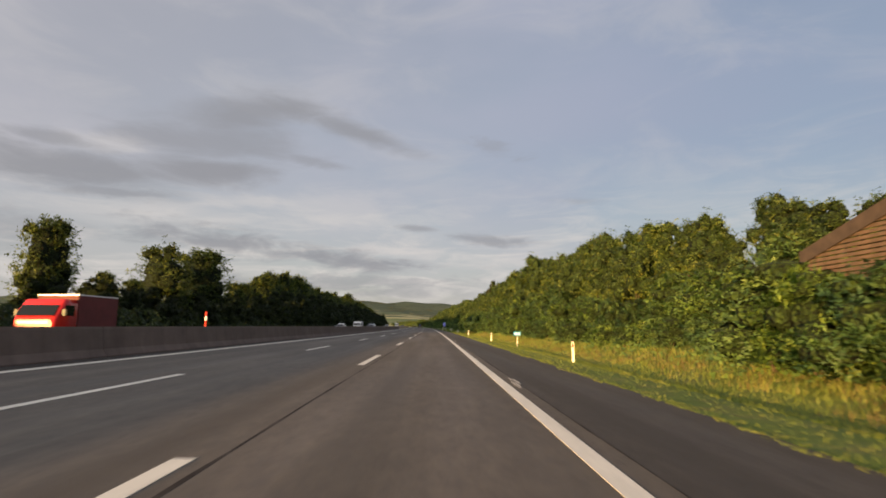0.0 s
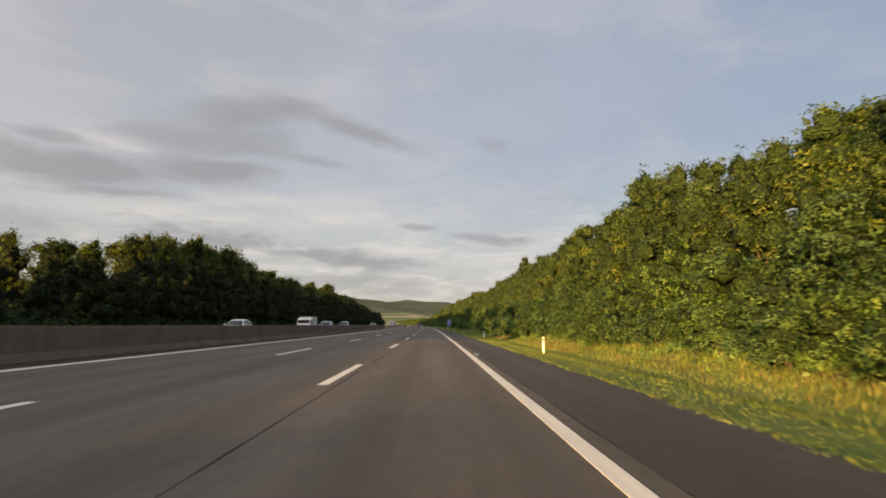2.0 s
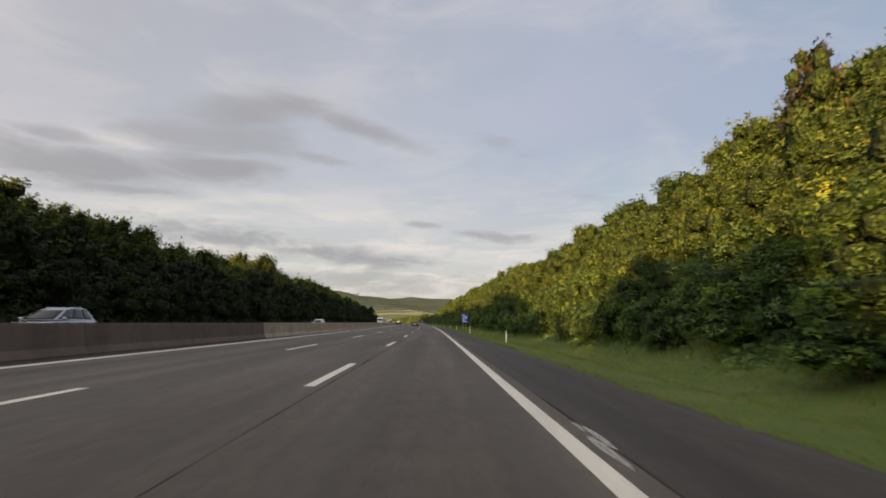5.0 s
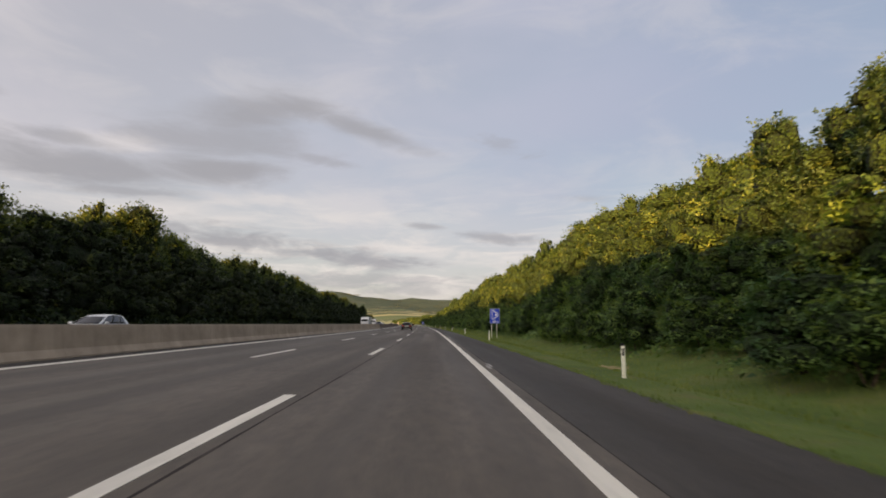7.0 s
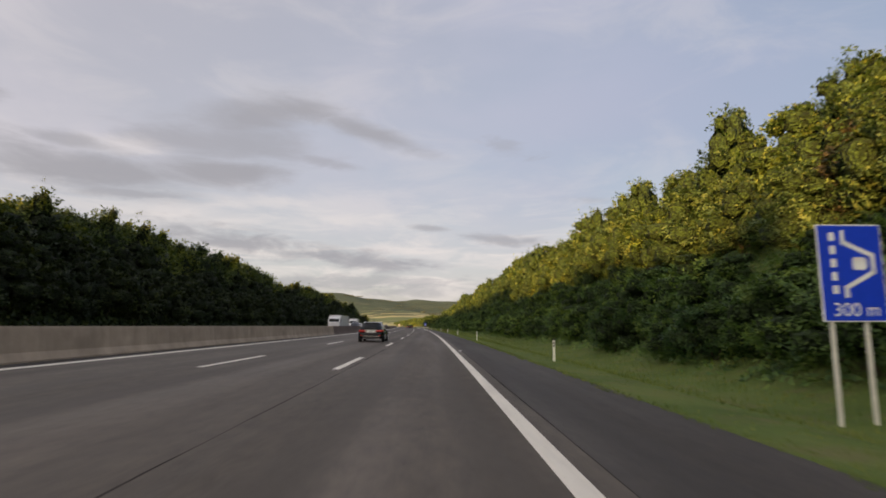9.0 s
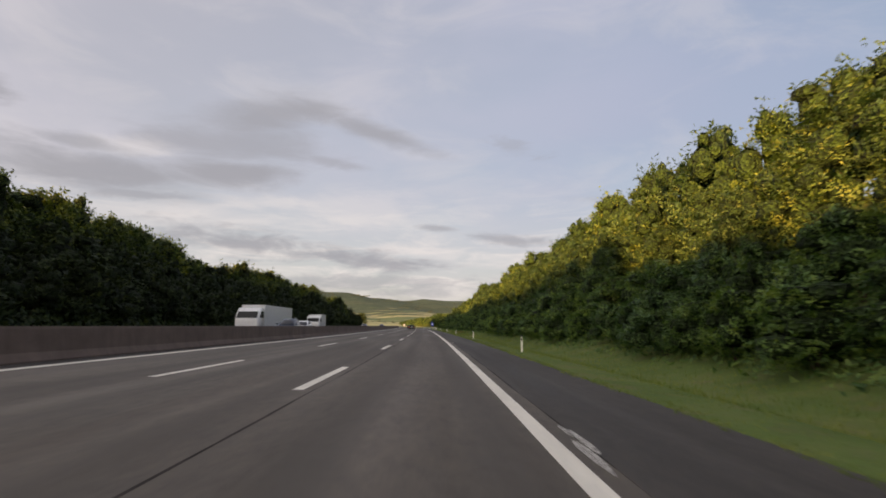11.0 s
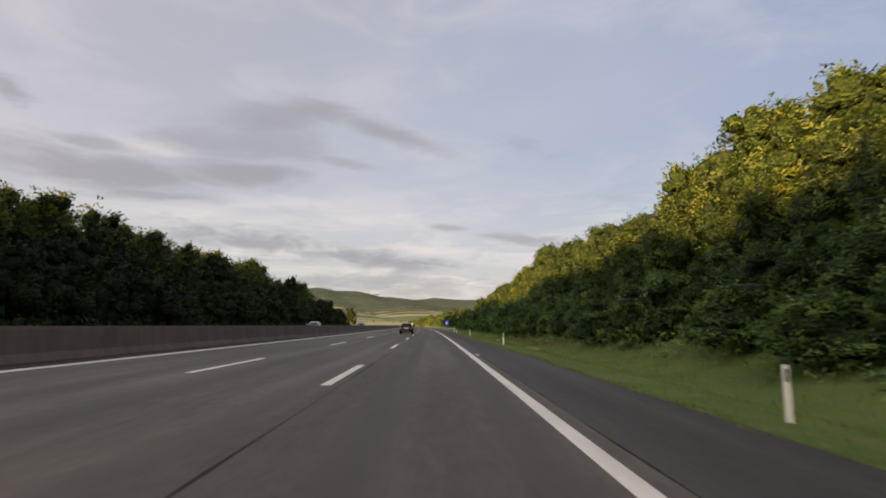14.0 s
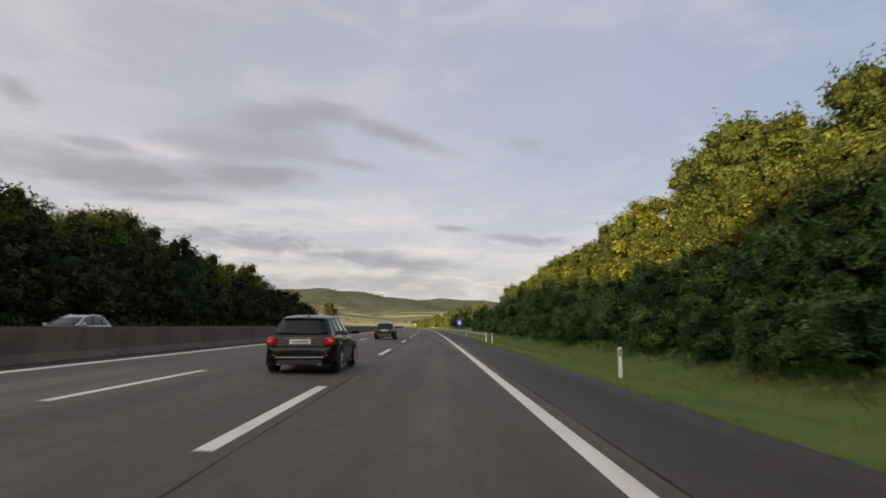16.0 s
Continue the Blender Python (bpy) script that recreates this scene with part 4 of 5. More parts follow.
hills = new("far_hills", mesh_of("far_hills", np.stack([hx.ravel(), hy.ravel(), hz.ravel()], 1),
            [(i * k + j, (i + 1) * k + j, (i + 1) * k + j + 1, i * k + j + 1) for i in range(len(azs) - 1) for j in range(k - 1)], FIELDS, smooth=True))
tagged(hills, "distant rolling hills with woods and golden fields", "hills", kind="structure")


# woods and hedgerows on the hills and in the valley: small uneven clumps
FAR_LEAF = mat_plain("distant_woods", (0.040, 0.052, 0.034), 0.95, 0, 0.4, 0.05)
g2 = np.random.default_rng(8)
cv, cf = [], []


def hill_z(a, d):
    i = int(np.clip((math.degrees(a) + 75) / 1.0, 0, 149))
    return float(np.interp(d, ds, hz[i]))


def clump(x, y, z, r, h):
    o = len(cv)
    k = 7
    cv.append((x, y, z + h * g2.uniform(0.9, 1.1)))
    for ring, (q, t) in enumerate(((0.75, 0.72), (1.0, 0.3), (0.85, -0.1))):
        for j in range(k):
            a = 2 * math.pi * (j + 0.5 * ring) / k
            rr = r * q * g2.uniform(0.75, 1.25)
            cv.append((x + math.cos(a) * rr, y + math.sin(a) * rr, z + h * t))
    for j in range(k):
        cf.append((o, o + 1 + j, o + 1 + (j + 1) % k))
        for ring in range(2):
            b0 = o + 1 + ring * k
            cf.append((b0 + j, b0 + k + j, b0 + k + (j + 1) % k, b0 + (j + 1) % k))


for row in range(46):
    # a hedgerow or a strip of wood across the slope
    a0, d0 = math.radians(g2.uniform(-24, 9)), 1350 + 2650 * g2.uniform() ** 0.65
    n_c = int(g2.integers(16, 60))
    wide = g2.choice([3.0, 5.0, 40.0, 90.0])
    for i in range(n_c):
        a = a0 + (i - n_c / 2) * 5.5 / d0
        d = d0 + g2.normal() * wide + i * g2.uniform(-3, 3)
        r = g2.uniform(2.6, 5.0) * (0.8 if d < 1900 else 1.0)
        clump(d * math.sin(a), d * math.cos(a), hill_z(a, d) - 2, r, r * g2.uniform(0.6, 1.0))
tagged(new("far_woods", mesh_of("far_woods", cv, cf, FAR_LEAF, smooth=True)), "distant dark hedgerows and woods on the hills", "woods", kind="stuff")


# ---- roadside furniture ----
def delineator(red):
    e = new("delineator_post")
    tagged(e, "white plastic roadside delineator post with a black slanted cap", "delineator post", "roadside posts")
    bm = bmesh.new()
    prof = [(-0.055, -0.03), (0.055, -0.03), (0.045, 0.02), (0.0, 0.06), (-0.045, 0.02)]
    rings = [[bm.verts.new((x * (1.0 - 0.1 * q), y * (1.0 - 0.1 * q), z)) for x, y in prof] for z, q in ((-0.3, 0), (0.55, 0.6), (0.86, 1))]
    for a, b2 in zip(rings, rings[1:]):
        for i in range(5):
            bm.faces.new((a[i], a[(i + 1) % 5], b2[(i + 1) % 5], b2[i]))
    bm.faces.new(rings[-1])
    bmesh.ops.recalc_face_normals(bm, faces=bm.faces)
    part("body", bm, POST_WHITE, e)
    part("cap", boxed(-0.05, 0.05, -0.028, 0.05, 0.861, 0.93, 0.01), POST_BLACK, e, "black plastic cap")
    part("reflector", boxed(-0.026, 0.026, -0.036, -0.026, 0.60, 0.80, 0.004), REFLECTOR if red else POST_BLACK, e, "red reflector" if red else "dark grey reflector strip")
    return e


post = [delineator(False), delineator(True)]
for j, s in enumerate((23.1, 55.3, 89.5, 122.4, 157.0, 191.5, 226.8, 260.8, 295.2, 329.4, 361.8, 394.5, 428.6, 462.0, 495.8, 529, 562, 595)):
    p = post[1 if j == 0 else 0]
    up = 4.2 - 0.5 * float(bump01(s, 90, 260)) + (0.2 if s == 295.2 else 0.0)
    m = at(s, up, float(ground_z(np.float64(s), np.float64(up))))
    if j in (0, 1):
        p.matrix_basis = m
    else:
        copy_thing(p, m)


def text_mesh(body, size, mat, depth=0.002):
    cu = bpy.data.curves.new("text", "FONT")
    cu.body, cu.size, cu.extrude, cu.align_x, cu.align_y = body, size, depth, "CENTER", "CENTER"
    ob = new("text_tmp", cu)
    me = bpy.data.meshes.new_from_object(ob)
    bpy.data.objects.remove(ob)
    me.materials.append(mat)
    return me


# kilometre board
km = new("kilometre_sign")
tagged(km, "small blue kilometre board on a thin grey pole", "road sign")
part("pole", cyl(bmesh.new(), 0.025, 0.025, 1.35, Matrix.Translation((0, 0.03, 0.45)), 10), ZINC, km)
part("board", boxed(-0.27, 0.27, -0.012, 0.012, 0.85, 1.13, 0.006), KM_BLUE, km)
for x0, x1 in ((-0.19, -0.10), (-0.075, 0.015), (0.085, 0.175)):
    part("digit_bar", boxed(x0, x1, -0.018, -0.011, 0.92, 1.06, 0.002), WHITE, km, "white bar")
km.matrix_basis = at(40.9, 4.6, float(ground_z(np.float64(40.9), np.float64(4.6))))

# blue lay-by sign
SIGN_S, SIGN_U = 282.35, 6.82
sg = new("layby_sign")
tagged(sg, "blue emergency lay-by sign marked 300 m on two grey posts", "road sign")
for x in (-0.42, 0.25):
    part("post", cyl(bmesh.new(), 0.045, 0.045, 4.1, Matrix.Translation((x, 0.07, 1.65)), 12), PALE_POST, sg)
panel = part("panel", boxed(-0.63, 0.63, -0.015, 0.015, 1.93, 3.80, 0.01), WHITE, sg, "blue panel with a thin white border")
part("face", boxed(-0.605, 0.605, -0.019, -0.012, 1.955, 3.775, 0.003), BLUE, panel, "blue reflective face")
for i in range(5):
    z = 3.56 - i * 0.255
    part("dash", boxed(-0.40, -0.29, -0.023, -0.018, z - 0.08, z + 0.08), WHITE, panel)


def bar2d(name, pts, w, y0, y1, mat, parent):
    """A bent flat bar through points of the x-z plane."""
    bm = bmesh.new()
    for (ax, az_), (bx, bz) in zip(pts, pts[1:]):
        d = Vector((bx - ax, 0, bz - az_))
        ln = d.length
        m = Matrix.Translation(((ax + bx) / 2, (y0 + y1) / 2, (az_ + bz) / 2)) @ Matrix.Rotation(-math.atan2(d.z, d.x), 4, "Y") @ Matrix.Diagonal((ln + w * 0.9, y1 - y0, w, 1))
        bmesh.ops.create_cube(bm, size=1, matrix=m)
    return part(name, bm, mat, parent)


bar2d("edge_mark", [(-0.13, 3.65), (-0.13, 3.45), (0.42, 3.20), (0.42, 2.88), (-0.13, 2.58), (-0.13, 2.43)], 0.085, -0.023, -0.018, WHITE, panel)
part("car_mark", boxed(0.02, 0.28, -0.023, -0.018, 2.92, 3.16, 0.03), WHITE, panel, "white symbol of a stopped vehicle")
for word, x in (("300", -0.16), ("m", 0.34)):
    tx = part("lettering", text_mesh(word, 0.36, WHITE), None, panel)
    tx.matrix_basis = pose(x, -0.021, 2.15, 90, 0, 0)
sg.matrix_basis = at(SIGN_S, SIGN_U, float(ground_z(np.float64(SIGN_S), np.float64(SIGN_U))))

# ---- vehicles ----
def mat_carpaint(name, colour, metal=0.3):
    m, n, l, b = material(name, 0.22, metal, 0.3)
    f = tex(n, l, 2.5, 5, 0.6)
    dust = tex(n, l, 9.0, 5, 0.7)
    c = ramp(n, l, f, [(0.3, tuple(v * 0.85 for v in colour)), (0.7, colour)])
    c = mixc(n, l, ramp(n, l, dust, [(0.5, (0, 0, 0)), (0.8, (0.03, 0.03, 0.03))]), c, (0.16, 0.14, 0.12))
    l.new(c, b.inputs["Base Color"])
    b.inputs["Coat Weight"].default_value, b.inputs["Coat Roughness"].default_value = 0.15, 0.06
    return m


BLACK_PAINT = mat_carpaint("black_car_paint", (0.003, 0.004, 0.006), 0.0)
DARK_PAINT = mat_carpaint("anthracite_car_paint", (0.004, 0.005, 0.007), 0.0)
SILVER = mat_carpaint("silver_car_paint", (0.42, 0.43, 0.45), 0.6)
WHITE_PAINT = mat_carpaint("white_vehicle_paint", (0.72, 0.73, 0.74), 0.0)
RED_PAINT = mat_carpaint("red_truck_paint", (0.50, 0.018, 0.014), 0.0)
BLUE_PAINT = mat_carpaint("dark_blue_car_paint", (0.02, 0.035, 0.07), 0.3)
GLASS = mat_plain("tinted_window_glass", (0.006, 0.008, 0.010), 0.04, 0, 0.05, 2, 0, 0.28)
SIDE_GLASS = mat_plain("side_window_glass", (0.010, 0.014, 0.016), 0.03, 0, 0.05, 2, 0, 0.75)
POST_GREY = mat_plain("plate_grey", (0.30, 0.30, 0.30), 0.5)
TYRE = mat_plain("tyre_rubber", (0.018, 0.018, 0.018), 0.85, 0, 0.3, 20)
ALLOY = mat_plain("alloy", (0.62, 0.63, 0.64), 0.35, 0.35, 0.1, 8)
CHROME = mat_plain("chrome_trim", (0.62, 0.62, 0.62), 0.18, 1.0, 0.05, 4)
TAIL = mat_plain("red_lamp_lens", (0.42, 0.018, 0.014), 0.15)
TAIL_BRIGHT = mat_plain("bright_red_lens", (0.62, 0.03, 0.02), 0.15)
# grey standing in for sky mirrored in the tailgate's black paint
GATE_SHEEN = mat_plain("tailgate_sky_sheen", (0.30, 0.27, 0.24), 0.4, 0.2)
AMBER = mat_plain("amber_lamp_lens", (0.75, 0.20, 0.03), 0.15)
LAMP = mat_plain("clear_lamp_lens", (0.70, 0.72, 0.74), 0.12)
PLATE = mat_plain("number_plate_white", (0.72, 0.72, 0.70), 0.4)
TARP = mat_plain("red_tarpaulin", (0.10, 0.012, 0.012), 0.7, 0, 0.2, 2)


def loft(rings, caps=True):
    bm = bmesh.new()
    vs = [[bm.verts.new(p) for p in r] for r in rings]
    n = len(rings[0])
    for a, b in zip(vs, vs[1:]):
        for i in range(n):
            bm.faces.new((a[i], a[(i + 1) % n], b[(i + 1) % n], b[i]))
    if caps:
        bm.faces.new(list(reversed(vs[0])))
        bm.faces.new(vs[-1])
    bmesh.ops.recalc_face_normals(bm, faces=bm.faces)
    for f in bm.faces:
        f.smooth = len(f.verts) == 4
    return bm


def sheet_mesh(pts, thick_dir, d=0.012):
    """A thin plate through the given corners, thickened along a direction."""
    bm = bmesh.new()
    o = Vector(thick_dir) * d
    a = [bm.verts.new(Vector(p)) for p in pts]
    b = [bm.verts.new(Vector(p) + o) for p in pts]
    n = len(pts)
    bm.faces.new(a)
    bm.faces.new(list(reversed(b)))
    for i in range(n):
        bm.faces.new((a[i], b[i], b[(i + 1) % n], a[(i + 1) % n]))
    bmesh.ops.recalc_face_normals(bm, faces=bm.faces)
    return bm


def wheel(parent, x, y, r, side, w=0.21):
    e = new("wheel")
    e.parent = parent
    e.matrix_basis = pose(x, y, r)
    turn = Matrix.Rotation(radians(90), 4, "Y")
    bm = cyl(bmesh.new(), r, r, w, turn, 26)
    bmesh.ops.bevel(bm, geom=[ed for ed in bm.edges if len(ed.link_faces) == 2 and ed.calc_face_angle() > 1.0], offset=0.03, segments=2, affect="EDGES")
    part("tyre", bm, TYRE, e)
    bm = cyl(bmesh.new(), r * 0.68, r * 0.68, 0.02, Matrix.Translation((side * (w / 2 + 0.002), 0, 0)) @ turn, 26)
    part("wheel_disc", bm, POST_BLACK, e)
    bm = bmesh.new()
    for i in range(7):
        m = Matrix.Translation((side * (w / 2 + 0.016), 0, 0)) @ Matrix.Rotation(i * 2 * math.pi / 7, 4, "X") @ Matrix.Translation((0, 0, r * 0.34)) @ Matrix.Diagonal((0.016, r * 0.13, r * 0.62, 1))
        bmesh.ops.create_cube(bm, size=1, matrix=m)
    cyl(bm, r * 0.14, r * 0.14, 0.03, Matrix.Translation((side * (w / 2 + 0.016), 0, 0)) @ turn, 14)
    part("rim", bm, ALLOY, e)


def smooth_rows(rows, n):
    """Rows of numbers, refined by a smooth curve through them (first column rising)."""
    r = np.array(rows, dtype=float)
    t = np.arange(len(r))
    q = np.unique(np.concatenate([t, np.linspace(0, len(r) - 1, n)]))
    i = np.clip(q.astype(int), 0, len(r) - 2)
    f = (q - i)[:, None]
    d = np.gradient(r, axis=0)
    a, b = r[i], r[i + 1]
    lim = 3 * np.abs(b - a)
    da, db = np.clip(d[i], -lim, lim), np.clip(d[i + 1], -lim, lim)
    h00, h10, h01, h11 = 2 * f ** 3 - 3 * f ** 2 + 1, f ** 3 - 2 * f ** 2 + f, -2 * f ** 3 + 3 * f ** 2, f ** 3 - f ** 2
    return h00 * a + h10 * da + h01 * b + h11 * db


def grid_mesh(rows, flip=False):
    """A smooth sheet through rows of points."""
    bm = bmesh.new()
    vs = [[bm.verts.new(p) for p in r] for r in rows]
    for a, b in zip(vs, vs[1:]):
        for i in range(len(a) - 1):
            q = (a[i], a[i + 1], b[i + 1], b[i])
            bm.faces.new(tuple(reversed(q)) if flip else q).smooth = True
    return bm


def thick_sheet(rows, d):
    """A sheet through rows of points, given thickness by a second layer at offset d."""
    d = Vector(d)
    n, k = len(rows), len(rows[0])
    bm = bmesh.new()
    a = [[bm.verts.new(Vector(p)) for p in r] for r in rows]
    b = [[bm.verts.new(Vector(p) + d) for p in r] for r in rows]
    for i in range(n - 1):
        for j in range(k - 1):
            bm.faces.new((a[i][j], a[i][j + 1], a[i + 1][j + 1], a[i + 1][j])).smooth = True
            bm.faces.new((b[i][j], b[i + 1][j], b[i + 1][j + 1], b[i][j + 1])).smooth = True
    rim = [(0, j) for j in range(k)] + [(i, k - 1) for i in range(1, n)] + [(n - 1, j) for j in range(k - 2, -1, -1)] + [(i, 0) for i in range(n - 2, 0, -1)]
    for (i, j), (p, q) in zip(rim, rim[1:] + rim[:1]):
        bm.faces.new((a[i][j], b[i][j], b[p][q], a[p][q]))
    bmesh.ops.recalc_face_normals(bm, faces=bm.faces)
    return bm


def car(name, label, L, W, H, paint, estate, group=""):
    """A car, its tail at y = 0, its nose at y = L, wheels on z = 0: a lower body, a glasshouse with slanted pillars, and its fittings."""
    e = new(name)
    tagged(e, label, "car", group)
    h, k = W / 2, L / 4.4
    belt = 0.645 * H
    # lower body: y, half width, underside, top
    st = [(0.0, 0.70, 0.40, 0.56), (0.015, 0.78, 0.33, 0.61), (0.05, 0.86, 0.27, 0.645), (0.085, 0.895, 0.25, 0.70), (0.12, 0.915, 0.24, belt - 0.06), (0.17, 0.93, 0.23, belt - 0.012), (0.30, 0.955, 0.22, belt),
          (0.60, 0.985, 0.21, belt), (1.1, 1.0, 0.20, belt), (1.8, 1.0, 0.20, belt - 0.01), (2.5, 1.0, 0.20, belt - 0.025), (3.0, 0.995, 0.20, belt - 0.05), (3.45, 0.985, 0.21, belt - 0.10),
          (3.85, 0.955, 0.23, belt - 0.17), (4.12, 0.89, 0.26, belt - 0.25), (4.28, 0.79, 0.30, belt - 0.33), (4.37, 0.66, 0.34, belt - 0.41), (4.40, 0.55, 0.38, belt - 0.47)]
    rings = []
    for y, w, zb, zt in smooth_rows(st, 52):
        w, y, d = w * h, y * k, zt - zb
        half = [(0.82 * w, zb), (0.93 * w, zb + 0.025), (0.975 * w, zb + 0.10 * d), (1.0 * w, zb + 0.36 * d), (0.995 * w, zb + 0.58 * d), (0.985 * w, zb + 0.70 * d), (0.962 * w, zb + 0.80 * d),
                (0.955 * w, zb + 0.90 * d), (0.925 * w, zb + 0.975 * d), (0.87 * w, zt + 0.004), (0.60 * w, zt + 0.020), (0.25 * w, zt + 0.028)]
        rings.append([(x, y, z) for x, z in half] + [(-x, y, z) for x, z in reversed(half)])
    part("body", loft(rings), paint, e)
    # glasshouse: v runs from the tail to the windscreen, q from the belt to the roof
    yb0, yt0, yb1, yt1 = (0.20, 0.66, 3.20, 2.20) if estate else (0.22, 0.58, 3.22, 2.22)

    def house(v, q, sd, out=0.0):
        y = ((1 - q) * (yb0 + (yb1 - yb0) * v) + q * (yt0 + (yt1 - yt0) * v)) * k
        top = H - 0.012 - (0.055 if estate else 0.075) * max(0.0, 0.55 - v) ** 2 / 0.30 - 0.10 * max(0.0, v - 0.62) ** 2 / 0.14
        plan = 1 - 0.075 * max(0.0, 0.40 - v) ** 2 / 0.16 - 0.05 * max(0.0, v - 0.7) ** 2 / 0.09
        x = h * plan * (0.905 - 0.235 * q ** 1.25) + out
        return Vector((sd * x, y, belt - 0.012 + (top - belt + 0.012) * q))

    vs = [i / 18 for i in range(19)]
    qs = [0, 0.2, 0.4, 0.6, 0.8, 0.9, 0.955]
    rows = []
    for v in vs:
        r = [house(v, q, 1) for q in qs]
        edge = house(v, 1, 1)
        r += [Vector((edge.x * f, edge.y, edge.z + c)) for f, c in ((0.95, -0.012), (0.86, 0.0), (0.55, 0.012), (0.0, 0.018))]
        rows.append(r + [Vector((-p.x, p.y, p.z)) for p in reversed(r[:-1])])
    part("roof", grid_mesh(rows), paint, e)

    def cap(v, bulge, q0, q1, f, out):
        """The slanted rear or front face of the glasshouse, or a pane set on it."""
        res = []
        for i in range(7):
            q = q0 + (q1 - q0) * i / 6
            c = house(v, min(q, 0.97), 1)
            if q > 0.97:
                c = c.lerp(house(v, 1, 1), 0.6)
            res.append([Vector((c.x * f * (j / 6 * 2 - 1), c.y + (bulge * (1 - (f * (j / 6 * 2 - 1)) ** 2) + out) * (1 - 0.35 * q), c.z + 0.018 * q * (1 - (j / 6 * 2 - 1) ** 2))) for j in range(7)])
        return res

    part("rear_frame", grid_mesh(cap(0.0, -0.05, 0.0, 1.0, 1.0, 0.0), True), paint, e)
    part("rear_window", thick_sheet(cap(0.0, -0.05, 0.10, 0.90, 0.90, -0.012), (0, 0.008, 0)), GLASS, e)
    part("front_frame", grid_mesh(cap(1.0, 0.16, 0.0, 1.0, 1.0, 0.0)), paint, e)
    part("windscreen", thick_sheet(cap(1.0, 0.16, 0.06, 0.94, 0.95, 0.012), (0, -0.008, 0)), GLASS, e)
    panes = ((0.075, 0.27), (0.295, 0.585), (0.61, 0.93)) if estate else ((0.13, 0.30), (0.325, 0.60), (0.625, 0.93))
    lo, hi = 0.09, 0.88
    for sd in (1, -1):
        for v0, v1 in panes:
            part("side_window", thick_sheet([[house(v0 + (v1 - v0) * i / 5, lo + (hi - lo) * j / 5, sd, 0.006) for j in range(6)] for i in range(6)], (-sd * 0.008, 0, 0)), SIDE_GLASS, e)
        for v in (0.2825, 0.5975) if estate else (0.3125, 0.6125):
            part("pillar", thick_sheet([[house(v + dv, lo + (hi - lo) * j / 5, sd, 0.007) for j in range(6)] for dv in (-0.014, 0.014)], (-sd * 0.006, 0, 0)), POST_BLACK, e)
        va, vz = panes[0][0] - 0.01, panes[-1][1] + 0.01
        loop = [(va + (vz - va) * i / 12, lo - 0.02) for i in range(13)] + [(vz, lo + (hi - lo) * i / 5) for i in range(1, 6)] + [(vz - (vz - va) * i / 12, hi + 0.025) for i in range(13)] + [(va, hi - (hi - lo) * i / 5) for i in range(1, 5)]
        ring = []
        for v, q in loop + loop[:1]:
            vi, qi = v + (0.006 if v < 0.5 else -0.006), q + (0.035 if q < 0.5 else -0.035)
            ring.append([house(v, q, sd, 0.010), house(vi, qi, sd, 0.010)])
        part("window_trim", thick_sheet(ring, (-sd * 0.008, 0, 0)), CHROME if estate else POST_BLACK, e, "chrome window surround" if estate else "black window surround")
        if estate:
            rail = []
            for i in range(11):
                v = 0.10 + 0.72 * i / 10
                c = house(v, 1, sd)
                lift = 0.026 * min(1.0, 5 * min(i, 10 - i) / 10) - 0.006
                rail.append([(c.x * 0.93 + a, c.y, c.z + lift + b) for a, b in ((-0.016, -0.012), (-0.016, 0.012), (0.016, 0.012), (0.016, -0.012), (-0.016, -0.012))])
            part("roof_rail", grid_mesh(rail), ALLOY, e, "bright metal roof rail")
        m = house(0.90, 0.10, sd)
        bm = bmesh.new()
        bmesh.ops.create_icosphere(bm, subdivisions=2, radius=1.0, matrix=Matrix.Translation((sd * (h + 0.09), m.y + 0.02, belt + 0.075)) @ Matrix.Diagonal((0.12, 0.075, 0.075, 1)))
        for f in bm.faces:
            f.smooth = True
        box(bm, min(sd * (h - 0.08), sd * (h + 0.04)), max(sd * (h - 0.08), sd * (h + 0.04)), m.y, m.y + 0.05, belt + 0.01, belt + 0.05)
        part("wing_mirror", bm, paint, e)
        # tail lights wrap round the rear corners
        zc = belt - (0.145 if estate else 0.150)
        plan = [(0.40, 0.062, 0.45), (0.60, 0.060, 0.8), (0.78, 0.058, 1.0), (0.872, 0.062, 1.0), (0.912, 0.095, 1.0), (0.937, 0.16, 0.9), (0.962, 0.30, 0.6)] if estate else \
               [(0.66, 0.060, 0.9), (0.78, 0.058, 1.0), (0.872, 0.062, 1.0), (0.912, 0.095, 1.0), (0.937, 0.15, 0.95), (0.955, 0.24, 0.8)]
        hh = 0.075 if estate else 0.10
        rows = [[(sd * x * h, (y - 0.006) * k - 0.012, zc + 0.01 + t * hh * f) for t in (-1, -0.5, 0, 0.5, 1)] for x, y, f in plan]
        tl = part("tail_light", thick_sheet(rows, (-sd * 0.01, 0.03, 0)), TAIL, e, "red tail light")
        seg = plan[1:5] if estate else plan[1:4]
        part("lamp_segment", thick_sheet([[(sd * (x * h + 0.004), (y - 0.006) * k - 0.018, zc + 0.012 + t * hh * 0.30) for t in (-1, 0, 1)] for x, y, f in seg], (-sd * 0.002, 0.005, 0)), TAIL_BRIGHT if estate else AMBER, tl, "brighter lamp segment")
        part("headlight", boxed(min(sd * 0.50 * h, sd * 0.82 * h), max(sd * 0.50 * h, sd * 0.82 * h), 4.02 * k, 4.25 * k, belt - 0.37, belt - 0.26, 0.04), LAMP, e)
